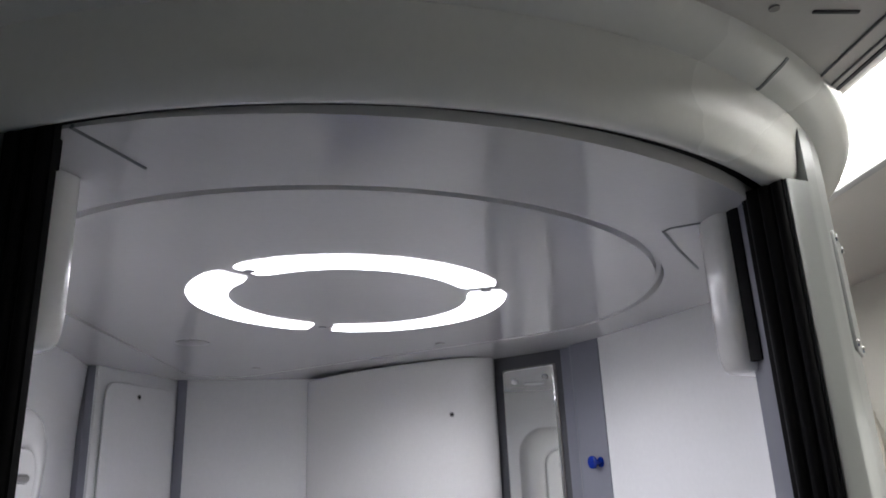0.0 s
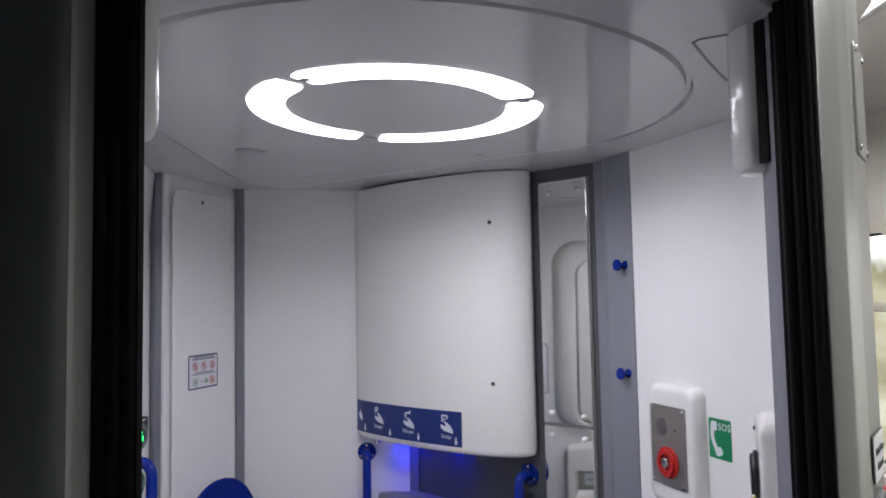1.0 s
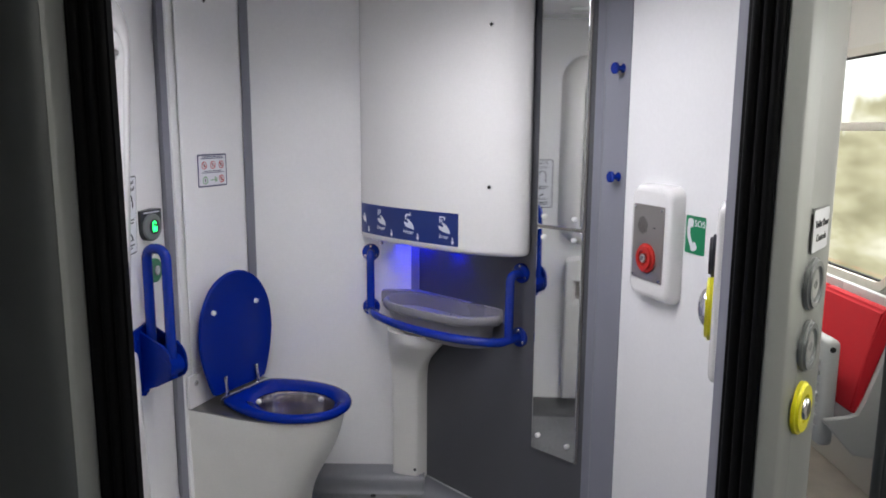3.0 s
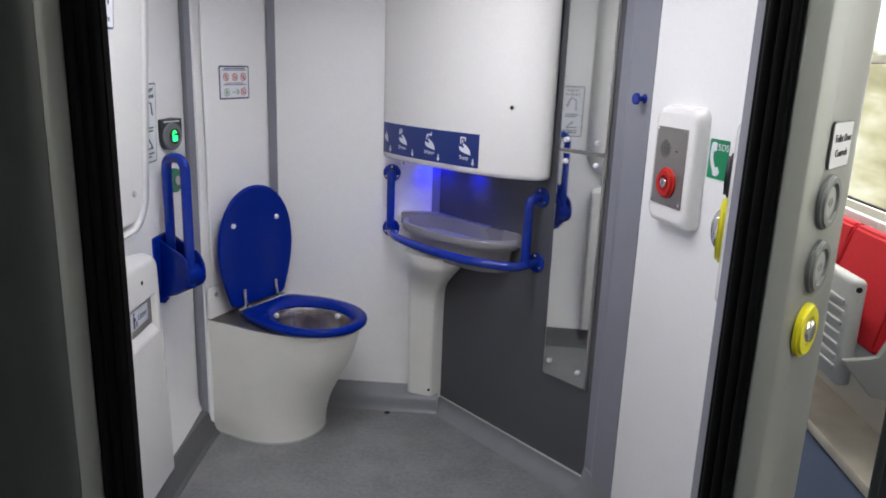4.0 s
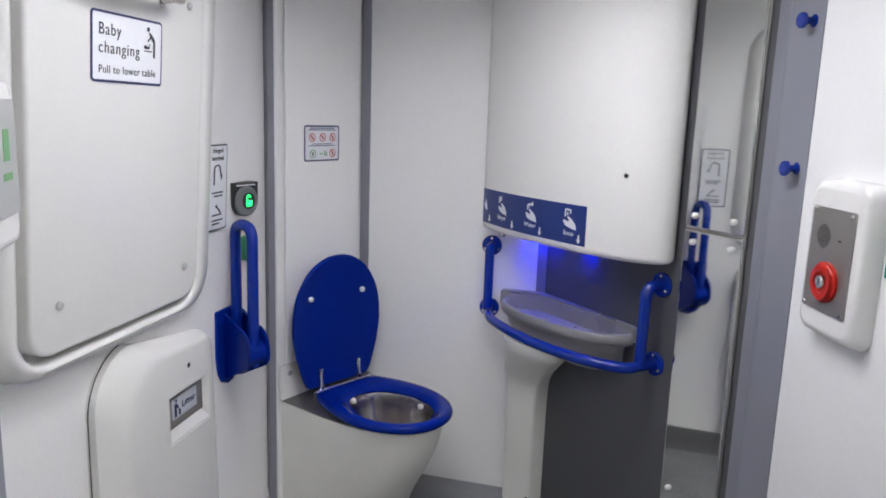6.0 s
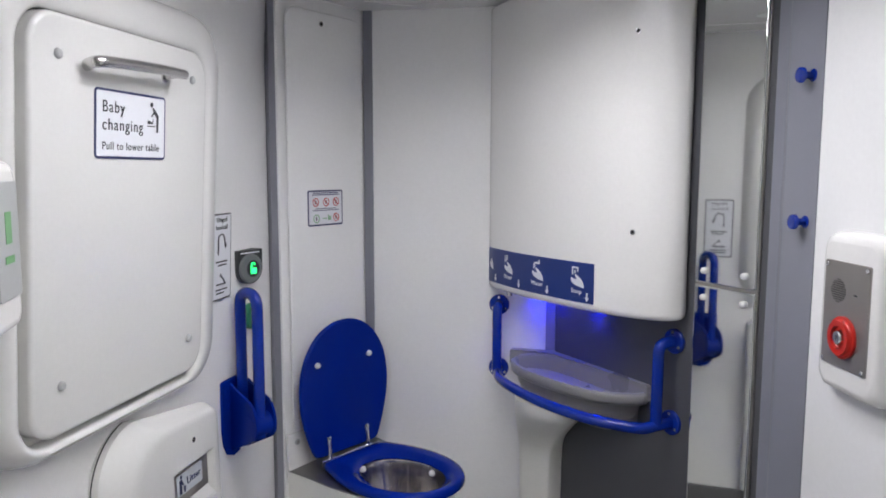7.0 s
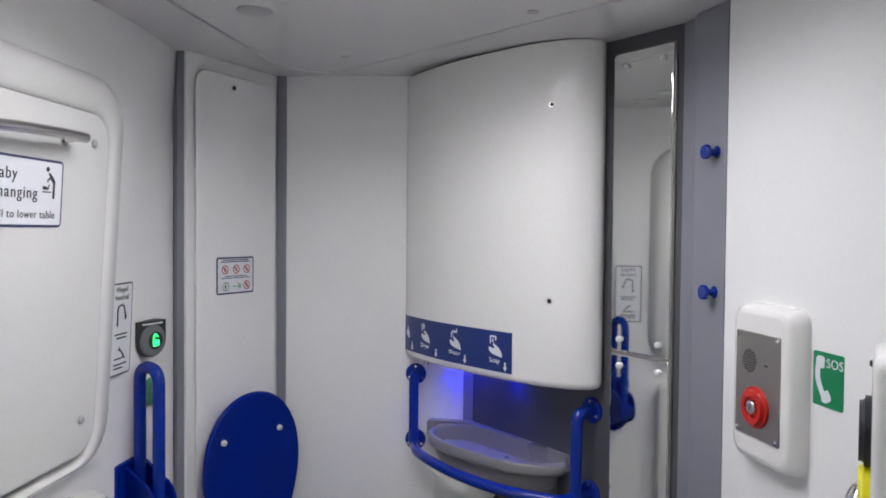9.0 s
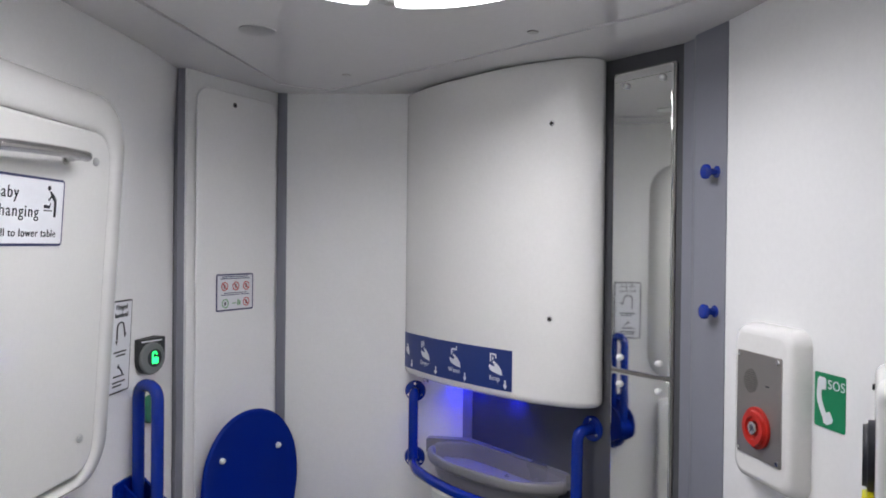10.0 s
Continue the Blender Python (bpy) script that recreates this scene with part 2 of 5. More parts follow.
def rounded(w, h, r, n=6):
    """The outline of a rounded rectangle round the origin, in x and z."""
    pts = []
    for cx, cz, a0 in ((w / 2 - r, h / 2 - r, 0), (-w / 2 + r, h / 2 - r, 90), (-w / 2 + r, -h / 2 + r, 180), (w / 2 - r, -h / 2 + r, 270)):
        for i in range(n + 1):
            a = radians(a0 + 90 * i / n)
            pts.append((cx + r * math.cos(a), cz + r * math.sin(a)))
    return pts


def slab(outline, y0, y1, edge=0.0, bm=None, at=(0, 0), steps=3):
    """An outline in x and z from y0 (back) to y1 (front, less than y0), with its front edge rounded over."""
    out = bm or bmesh.new()
    rings = [(y0, 0.0)]
    if edge:
        for i in range(steps + 1):
            a = radians(90 * i / steps)
            rings.append((y1 + edge * (1 - math.sin(a)), edge * (1 - math.cos(a))))
    else:
        rings.append((y1, 0.0))
    cx = sum(p[0] for p in outline) / len(outline)
    cz = sum(p[1] for p in outline) / len(outline)
    ex = max(abs(p[0] - cx) for p in outline)
    ez = max(abs(p[1] - cz) for p in outline)
    loops = []
    for y, inset in rings:
        kx, kz = 1 - inset / ex, 1 - inset / ez
        loops.append([out.verts.new((at[0] + cx + (x - cx) * kx, y, at[1] + cz + (z - cz) * kz)) for x, z in outline])
    for a, b in zip(loops, loops[1:]):
        for i in range(len(a)):
            j = (i + 1) % len(a)
            out.faces.new((a[i], a[j], b[j], b[i]))
    out.faces.new(loops[0])
    out.faces.new(loops[-1])
    return out


def frame_ring(outer, inner, y0, y1, bm=None, at=(0, 0)):
    """A flat ring between two outlines of equal length."""
    out = bm or bmesh.new()
    vs = [[out.verts.new((at[0] + x, y, at[1] + z)) for x, z in o] for o, y in ((outer, y0), (outer, y1), (inner, y1), (inner, y0))]
    n = len(outer)
    for a, b in zip(vs, vs[1:] + vs[:1]):
        for i in range(n):
            j = (i + 1) % n
            out.faces.new((a[i], a[j], b[j], b[i]))
    return out


def disc(r, y0, y1, bm=None, at=(0, 0), n=28, edge=0.0):
    return slab([(r * math.cos(2 * math.pi * i / n), r * math.sin(2 * math.pi * i / n)) for i in range(n)], y0, y1, edge, bm, at)


def tube(points, r, n=14, bm=None, cap=True):
    """A round bar along points."""
    out = bm or bmesh.new()
    ps = [Vector(p) for p in points]
    loops, up = [], None
    for i, p in enumerate(ps):
        d = (ps[min(i + 1, len(ps) - 1)] - ps[max(i - 1, 0)]).normalized()
        if up is None:
            up = d.orthogonal().normalized()
        up = (up - d * up.dot(d)).normalized()
        side = d.cross(up)
        loops.append([out.verts.new(p + r * (math.cos(2 * math.pi * k / n) * up + math.sin(2 * math.pi * k / n) * side)) for k in range(n)])
    for a, b in zip(loops, loops[1:]):
        for k in range(n):
            j = (k + 1) % n
            out.faces.new((a[k], a[j], b[j], b[k]))
    if cap:
        out.faces.new(loops[0])
        out.faces.new(loops[-1])
    return out


def bent(points, r, n=6):
    """Points with their corners rounded by radius r."""
    ps = [Vector(p) for p in points]
    out = [ps[0]]
    for a, b, c in zip(ps, ps[1:], ps[2:]):
        u, v = (a - b), (c - b)
        k = min(r, u.length * 0.49, v.length * 0.49)
        p, q = b + u.normalized() * k, b + v.normalized() * k
        for i in range(n + 1):
            s = i / n
            out.append(p * (1 - s) ** 2 + b * 2 * s * (1 - s) + q * s * s)
    return out + [ps[-1]]


def smooth_line(points, n=8):
    """A curve through points (Catmull-Rom)."""
    ps = [Vector(p) for p in points]
    ps = [2 * ps[0] - ps[1]] + ps + [2 * ps[-1] - ps[-2]]
    out = []
    for a, b, c, d in zip(ps, ps[1:], ps[2:], ps[3:]):
        for i in range(n):
            s = i / n
            out.append(0.5 * ((2 * b) + (c - a) * s + (2 * a - 5 * b + 4 * c - d) * s * s + (3 * b - a - 3 * c + d) * s ** 3))
    return out + [ps[-2]]


def prism(outline, z0, z1, bm=None):
    """A plan outline (x, y) from z0 up to z1."""
    out = bm or bmesh.new()
    a = [out.verts.new((p[0], p[1], z0)) for p in outline]
    b = [out.verts.new((p[0], p[1], z1)) for p in outline]
    for i in range(len(a)):
        j = (i + 1) % len(a)
        out.faces.new((a[i], a[j], b[j], b[i]))
    out.faces.new(a)
    out.faces.new(b)
    return out


def loft(sections, cap=True, bm=None):
    """Closed loops of equal length, skinned one to the next."""
    out = bm or bmesh.new()
    loops = [[out.verts.new(p) for p in s] for s in sections]
    for a, b in zip(loops, loops[1:]):
        for i in range(len(a)):
            j = (i + 1) % len(a)
            out.faces.new((a[i], a[j], b[j], b[i]))
    if cap:
        out.faces.new(loops[0])
        out.faces.new(loops[-1])
    return out


def side_normals(pts):
    """For each plan point the normal to the left of the run."""
    out = []
    for i in range(len(pts)):
        a, b = Vector(pts[max(i - 1, 0)][:2]), Vector(pts[min(i + 1, len(pts) - 1)][:2])
        d = (b - a).normalized()
        out.append(Vector((-d.y, d.x)))
    return out


def wall_run(pts, profile, thick, bm=None):
    """A wall along plan points. The room is on the right of the run; profile: rows of (z, how far it stands out into the room)."""
    out = bm or bmesh.new()
    ns = side_normals(pts)
    front = [[out.verts.new((p[0] - n.x * o, p[1] - n.y * o, z)) for p, n in zip(pts, ns)] for z, o in profile]
    z0, z1 = profile[0][0], profile[-1][0]
    back = [[out.verts.new((p[0] + n.x * thick, p[1] + n.y * thick, z)) for p, n in zip(pts, ns)] for z in (z0, z1)]
    rows = [back[0]] + front + [back[1]]
    rows.append(rows[0])
    for a, b in zip(rows, rows[1:]):
        for i in range(len(a) - 1):
            out.faces.new((a[i], a[i + 1], b[i + 1], b[i]))
    for i in (0, -1):
        out.faces.new([r[i] for r in rows[:-1]])
    return out


CX, CY = -0.02, 1.37


def arc(r, a0, a1, n=24):
    return [(CX + r * math.cos(radians(a0 + (a1 - a0) * i / n)), CY + r * math.sin(radians(a0 + (a1 - a0) * i / n))) for i in range(n + 1)]


def polar(r, a):
    return CX + r * math.cos(radians(a)), CY + r * math.sin(radians(a))


class Face:
    """A flat piece of wall from a to b in plan, seen with a at the viewer's left: local x to the right, y into the wall, z up."""

    def __init__(self, a, b):
        self.a, self.b = Vector((*a, 0)), Vector((*b, 0))
        self.d = (self.b - self.a).normalized()

    def at(self, s, z=0.0, out=0.0):
        n = Vector((0, 0, 1)).cross(self.d)
        m = Matrix((self.d, n, (0, 0, 1))).transposed().to_4x4()
        m.translation = self.a + self.d * s - n * out + Vector((0, 0, z))
        return m

    def xy(self, s, out=0.0):
        p = self.at(s, 0, out).translation
        return p.x, p.y


def words(text, size, mat, parent, m, name="lettering", label="", align="LEFT", space=1.08):
    """Raised lettering in the local x and z plane of m."""
    c = bpy.data.curves.new(name, "FONT")
    c.body, c.size, c.extrude, c.align_x, c.space_character = text, size, 0.0004, align, space
    tmp = new("tmp_text", c)
    bpy.context.view_layer.update()
    me = bpy.data.meshes.new_from_object(tmp)
    bpy.data.objects.remove(tmp)
    bpy.data.curves.remove(c)
    me.transform(Matrix.Rotation(radians(90), 4, "X"))
    me.materials.clear()
    me.materials.append(mat)
    me.name = name
    ob = new(name, me)
    ob.matrix_world = m
    ob.parent = parent
    ob.matrix_parent_inverse = base_of(parent).inverted()
    return tagged(ob, label)


def bars(rows, mat, parent, m, name="print_line"):
    """Unreadable print as plain bars: rows of (x, z, width, height)."""
    for x, z, w, h in rows:
        ob = part(name, box(w, 0.0006, h, (x, 0, z), 0, 1), mat, parent, "", m, smooth=False)
    return ob


def screw(parent, m, r=0.006, mat=None, name="screw", label=""):
    return part(name, disc(r, 0.002, -0.003, edge=0.0015, n=14), mat or CHROME, parent, label, m)


# ---- the cubicle: walls, floor, ceiling ----
LEFT = Face((-0.845, 1.08), (-0.934, 2.2))
PANEL = Face((-0.855, 2.22), (-0.715, 2.61))
BACK = Face((-0.69, 2.605), (-0.03, 2.605))
DARK = Face((-0.01, 2.60), (0.575, 1.99))
RIGHT = Face((0.639, 1.808), (0.783, 1.382))


def ceiling_z(x):
    return 2.045 - 0.022 * x


def structure(name, bm, mat, smooth=True, label="", angle=40):
    return tagged(part(name, bm, mat, None, label, None, smooth, angle), kind="structure")


def plan(face, s0, s1, out=0.0):
    return [face.xy(s0, out), face.xy(s1, out)]


TOP = 2.075
left_pts = [(-0.852, 1.08), (-0.871, 1.32), (-0.891, 1.58), (-0.911, 1.86), (-0.917, 1.95), (-0.921, 2.02), (-0.925, 2.10), (-0.926, 2.18), (-0.923, 2.245)]
LEAN = 3.4


def left_wall():
    """The side wall. Its upper part leans in over most of its length; towards the rear trim the lean starts ever higher."""
    start = [1.06, 1.06, 1.06, 1.06, 1.16, 1.32, 1.56, 1.80, 1.89]
    share = [1, 1, 1, 1, 0.97, 0.90, 0.72, 0.50, 0.32]
    # the foot swells out to the skirting, less and less towards the rear trim
    swell = [0.34, 0.34, 0.34, 0.33, 0.31, 0.27, 0.22, 0.16, 0.12]
    rows = []
    for z in [0, 0.05, 0.10, 0.13, 0.16, 0.19, 0.22, 0.25, 0.28, 0.31, 0.34, 0.5] + [1.0 + 0.0768 * i for i in range(15)]:
        rows.append([(x + 0.061 * k * (max(z - z0, 0) / (TOP - z0)) ** 1.1 + 0.060 * max(1 - z / zk, 0) ** 1.15, y, z) for (x, y), z0, k, zk in zip(left_pts, start, share, swell)])
    bm = bmesh.new()
    front = [[bm.verts.new(p) for p in r] for r in rows]
    rear = [[bm.verts.new((x - 0.05, y, z)) for x, y in left_pts] for z in (0, rows[-1][0][2])]
    loops = [rear[0]] + front + [rear[1], rear[0]]
    for a, b in zip(loops, loops[1:]):
        for i in range(len(left_pts) - 1):
            bm.faces.new((a[i], a[i + 1], b[i + 1], b[i]))
    return bm


structure("wall_left", left_wall(), WHITE_WALL, label="white laminate side wall leaning in at the top")
# backing block added behind the rear trim to keep outside light out
bm = bmesh.new()
box(0.13, 0.05, TOP, (-0.945, 2.2795, TOP / 2), 0, 1, bm)
structure("wall_left_backing", bm, LILAC, smooth=False)
structure("trim_left", wall_run([(-0.925, 2.250), (-0.897, 2.224), (-0.868, 2.226)], [(0, 0), (TOP, 0)], 0.05), LILAC)
structure("wall_panel", wall_run([(-0.866, 2.222), (-0.722, 2.616)], [(0, 0), (TOP, 0)], 0.05), WHITE_WALL)
structure("trim_corner", wall_run([(-0.722, 2.60), (-0.689, 2.603)], [(0, 0.004), (TOP, 0.004)], 0.05), LILAC)
structure("wall_back", wall_run([(-0.69, 2.605), (-0.045, 2.605)], [(0, 0), (TOP, 0)], 0.05), WHITE_WALL, label="white laminate back wall")
structure("trim_basin_corner", wall_run([(-0.045, 2.603), (-0.012, 2.597)], [(0, 0.002), (TOP, 0.002)], 0.05), LILAC)
structure("wall_dark", wall_run([(-0.012, 2.60), (0.573, 1.992)], [(0, 0), (TOP, 0)], 0.05), CHARCOAL, label="charcoal laminate wall behind basin and mirror")
column = [(0.573, 1.990), (0.581, 1.975), (0.589, 1.960), (0.592, 1.951), (0.592, 1.942), (0.589, 1.930), (0.589, 1.922), (0.592, 1.914), (0.612, 1.869), (0.638, 1.811)]
structure("trim_column", wall_run(column, [(0, 0), (TOP, 0)], 0.05), LILAC, label="lilac-grey corner column carrying coat hooks")
right_pts = [(0.639, 1.808), (0.70, 1.628), (0.755, 1.465), (0.783, 1.37)] + arc(0.803, -6, -40, 10)
structure("wall_right", wall_run(right_pts, [(0, 0), (TOP, 0)], 0.03), WHITE_WALL, label="white laminate curved wall with emergency call unit")
front_left = [p for p in reversed(arc(0.862, -161, -113.5, 14))]
structure("wall_front", wall_run(front_left, [(0, 0), (TOP, 0)], 0.03), WHITE_WALL)

# vinyl cove at the foot of the walls
left_cove = left_pts[:-1] + [(-0.924, 2.252)]
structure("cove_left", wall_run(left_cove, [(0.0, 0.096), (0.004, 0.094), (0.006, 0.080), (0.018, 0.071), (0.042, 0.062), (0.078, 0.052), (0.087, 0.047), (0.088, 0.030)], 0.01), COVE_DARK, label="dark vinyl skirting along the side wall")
structure("cove_back", wall_run([(-0.80, 2.603), (-0.4, 2.603), (0.012, 2.603)], [(0.0, 0.104), (0.003, 0.098), (0.012, 0.092), (0.030, 0.089), (0.048, 0.085), (0.058, 0.080), (0.066, 0.072), (0.070, 0.062), (0.072, 0.052), (0.080, 0.010), (0.084, 0.0)], 0.01), COVE, label="grey vinyl boxing along the foot of the back wall", angle=60)
bm = disc(0.012, 0.0, -0.002, n=18)
structure("drain", bm, HOLE, label="small dark drain hole in the floor").matrix_world = pose(-0.2, 2.484, 0.0, -90, 0, 0)
structure("cove_dark", wall_run([(-0.01, 2.598), (0.2, 2.379), (0.4, 2.17), (0.572, 1.991)], [(0, 0.062), (0.005, 0.042), (0.014, 0.024), (0.026, 0.012), (0.040, 0.006), (0.052, 0.004)], 0.01), COVE)
structure("trim_cove_edge", wall_run([(-0.01, 2.598), (0.2, 2.379), (0.4, 2.17), (0.572, 1.991)], [(0.0525, 0.004), (0.054, 0.0055), (0.057, 0.0055), (0.0585, 0.0)], 0.01), LIGHT_GREY)
structure("cove_right", wall_run([(0.574, 1.988), (0.59, 1.93), (0.612, 1.88), (0.642, 1.806), (0.70, 1.628), (0.755, 1.465), (0.783, 1.37)], [(0, 0.075), (0.006, 0.05), (0.02, 0.028), (0.05, 0.012), (0.09, 0.004), (0.1, 0.001)], 0.01), COVE)

floor_outline = arc(1.0, 0, 360, 64)[:-1]
floor_outline = [(-0.95, 0.95), (-0.6, 0.62), (-0.36, 0.545), (0, 0.50), (0.3, 0.53), (0.57, 0.61), (0.85, 0.95), (0.86, 1.4), (0.68, 1.85), (0.62, 2.05), (0.0, 2.66), (-0.75, 2.67), (-0.96, 2.25)]
structure("floor", prism(floor_outline, -0.03, 0.0), FLOOR, smooth=False, label="speckled grey vinyl floor")


def ceiling_mesh():
    """A sheet with round grooves, its thickness above."""
    bm = bmesh.new()
    n = 96
    # the shallow groove runs round the lamp panel, then opens out straight towards the back wall
    def groove(a):
        front = 0.637
        right = 0.611 / max(math.cos(a - radians(49.6)), 0.47)
        left = 0.633 / max(-math.cos(a), 0.49)
        if a < radians(25) or a > radians(180):
            return front
        if a < radians(49.6):
            return front + (0.611 - front) * (a - radians(25)) / radians(24.6)
        return min(right, left if a > radians(105) else 9)

    # radius from the groove's middle, rise of the surface
    rows = [(-0.617, 0), (-0.437, 0), (-0.277, 0), (-0.008, 0), (-0.0045, 0.012), (0.0045, 0.012), (0.008, 0), (0.06, 0)]
    loops = []
    for dr, up in rows:
        loop = []
        for i in range(n):
            a = 2 * math.pi * i / n
            r = dr + (groove(a) if dr > -0.2 else 0.637)
            x, y = CX + r * math.cos(a), CY - 0.014 + r * math.sin(a)
            loop.append(bm.verts.new((x, y, ceiling_z(x) + up)))
        loops.append(loop)
    outer = []
    for i in range(n):
        a = 2 * math.pi * i / n
        c, s = math.cos(a), math.sin(a)
        # a generous outline that runs in behind the walls
        k = min(1.02 / max(abs(c), 1e-6), (1.32 if s > 0 else 0.853) / max(abs(s), 1e-6), 1.55 if s > 0 else 0.853)
        x, y = CX + k * c, CY + k * s
        outer.append(bm.verts.new((x, y, ceiling_z(x))))
    loops.append(outer)
    for a, b in zip(loops, loops[1:]):
        for i in range(n):
            j = (i + 1) % n
            bm.faces.new((a[i], a[j], b[j], b[i]))
    bm.faces.new(loops[0])
    top = [bm.verts.new(v.co + Vector((0, 0, 0.03))) for v in outer]
    for i in range(n):
        j = (i + 1) % n
        bm.faces.new((outer[i], outer[j], top[j], top[i]))
    bm.faces.new(top)
    return bm


structure("ceiling", ceiling_mesh(), WHITE_CEIL, label="glossy white ceiling panel with a round groove", angle=25)


def ceiling_seam(points, name):
    bm = bmesh.new()
    tube([(x, y, ceiling_z(x) + 0.001) for x, y in points], 0.0032, 8, bm)
    return structure(name, bm, GREY_PLASTIC)


ceiling_seam([(0.60, 0.815), (0.503, 0.876), (0.497, 0.892), (0.56, 0.99), (0.64, 1.104)], "trim_hatch")
ceiling_seam([(-0.275, 0.556), (-0.252, 0.61), (-0.231, 0.662)], "trim_hatch_left")


# ---- ring lamp in the ceiling ----
def ring_lamp():
    z = ceiling_z(CX)
    lampob = thing("ceiling_light", pose(CX, CY, z), "round ceiling light of three glowing white arcs", "light")
    for a0, a1 in ((-126.5, -24), (-15, 101.5), (112.5, 226)):
        bm = bmesh.new()
        loops = []
        n = 40
        for i in range(n + 1):
            a = radians(a0 + (a1 - a0) * i / n)
            ends = 0.010 if i in (0, n) else 0.004 if i in (1, n - 1) else 0.0
            row = []
            for r, up in ((0.248 + ends, 0.004), (0.252 + ends, -0.003), (0.331 - ends, -0.003), (0.335 - ends, 0.004)):
                x, y = CX - 0.002 + r * math.cos(a), CY - 0.019 + r * math.sin(a)
                row.append(bm.verts.new((x, y, ceiling_z(x) + up)))
            loops.append(row)
        for p, q in zip(loops, loops[1:]):
            for k in range(3):
                bm.faces.new((p[k], p[k + 1], q[k + 1], q[k]))
        part("diffuser", bm, RING, lampob)
    for a in (-125, -19, 107):
        x, y = polar(0.295, a)
        y -= 0.019
        m = pose(x, y, ceiling_z(x), -90, 0, a)
        part("clip", disc(0.011, 0.004, -0.004, edge=0.002, n=16), FITTING_GREY, lampob, "", m)
    for k in range(6):
        a = -78 + 60 * k
        x, y = polar(0.297, a)
        lamp("ring_lamp", "AREA", RING_LAMP_POWER * (1 + 0.40 * math.sin(radians(a)) - 0.38 * math.cos(radians(a))), (0.985, 0.975, 1.02), pose(x - 0.002, y - 0.019, ceiling_z(x) - 0.006, 0, 0, a + 90), 0.27, 0.06, 158)
    return lampob


ring_lamp()


def ceiling_fitting(x, y, r, name, label, category):
    t = thing(name, pose(x, y, ceiling_z(x)), label, category)
    m = pose(x, y, ceiling_z(x), -90, 0, 0)
    part("rim", disc(r, 0.002, -0.006, edge=0.004), FITTING_GREY, t, "", m)
    part("grille", disc(r * 0.62, -0.005, -0.009, edge=0.002), LIGHT_GREY, t, "", m)


ceiling_fitting(-0.475, 1.835, 0.045, "loudspeaker", "small round grey loudspeaker flush in the ceiling", "speaker")
for x, y in ((-0.095, 1.650), (0.205, 1.878), (-0.388, 2.319)):
    t = thing("ceiling_screw", pose(x, y, ceiling_z(x)), "small steel fixing screw in the ceiling", "screw", "ceiling screws")
    screw(t, pose(x, y, ceiling_z(x), -90, 0, 0), 0.014, PLATE, "screw_head")


# ---- doorway, outer skin, lintel ----
def closed_prism_obj(name, pts, z0, z1, mat, label=""):
    return structure(name, prism(pts, z0, z1), mat, label=label, angle=50)


def rib(points, r, mat, name, z0=0.0, z1=2.05):
    bm = bmesh.new()
    for x, y in points:
        tube([(x, y, z0), (x, y, z1)], r, 10, bm)
    return structure(name, bm, mat)


# right jamb: lilac inner face, black seals, silver post
closed_prism_obj("jamb_right", [(0.566, 0.765), (0.573, 0.824), (0.600, 0.860), (0.66, 0.82), (0.64, 0.775)], 0, 2.05, LILAC)
closed_prism_obj("seal_right", [(0.564, 0.762), (0.567, 0.752), (0.597, 0.707), (0.602, 0.7095), (0.64, 0.742), (0.64, 0.770)], 0, 2.044, RUBBER, "ribbed black rubber door seal")
rib([(0.573, 0.749), (0.5835, 0.733), (0.594, 0.717)], 0.0085, RUBBER, "seal_right_rib", 0, 2.042)


def post(points, name, z1=2.14, mat=None):
    return structure(name, prism(points, 0, z1), mat or SILVER, label="rounded grey door post", angle=60)


right_nose = [tuple(p) for p in smooth_line([(0.606, 0.718, 0), (0.6008, 0.709, 0), (0.606, 0.7065, 0), (0.632, 0.7145, 0), (0.642, 0.7205, 0), (0.658, 0.736, 0)], 4)]
post([(x, y) for x, y, z in right_nose] + [polar(0.93, -41.6), polar(0.89, -41.6), (0.615, 0.745)], "post_right", 2.044)
closed_prism_obj("post_right_head", [(0.642, 0.7212), (0.658, 0.736), polar(0.93, -41.6), polar(0.89, -41.6), (0.632, 0.758)], 2.044, 2.14, SILVER)
arc_out = [polar(0.93, -41.6 + 56.6 * i / 20) for i in range(21)]
arc_in = [polar(0.89, 15.0 - 56.6 * i / 20) for i in range(21)]
structure("skin_right", prism(arc_out + arc_in, 0, 2.14), SILVER, label="curved silver-grey outer panel with door buttons", angle=30)

closed_prism_obj("seal_left", [(-0.284, 0.554), (-0.287, 0.546), (-0.346, 0.557), (-0.385, 0.575), (-0.385, 0.60), (-0.306, 0.578)], 0, 2.06, RUBBER, "ribbed black rubber door seal")
rib([(-0.297, 0.551), (-0.315, 0.5545), (-0.333, 0.558)], 0.0085, RUBBER, "seal_left_rib", 0, 2.05)
closed_prism_obj("jamb_left", [(-0.302, 0.579), (-0.333, 0.636), (-0.372, 0.655), (-0.41, 0.62), (-0.385, 0.602)], 0, 2.05, LILAC)
left_nose = [tuple(p) for p in smooth_line([(-0.372, 0.590, 0), (-0.352, 0.578, 0), (-0.344, 0.558, 0), (-0.3465, 0.540, 0), (-0.3495, 0.526, 0), (-0.3535, 0.5185, 0)], 6)]
post([(x, y) for x, y, z in left_nose] + [(-0.385, 0.545)], "post_left", 2.36)
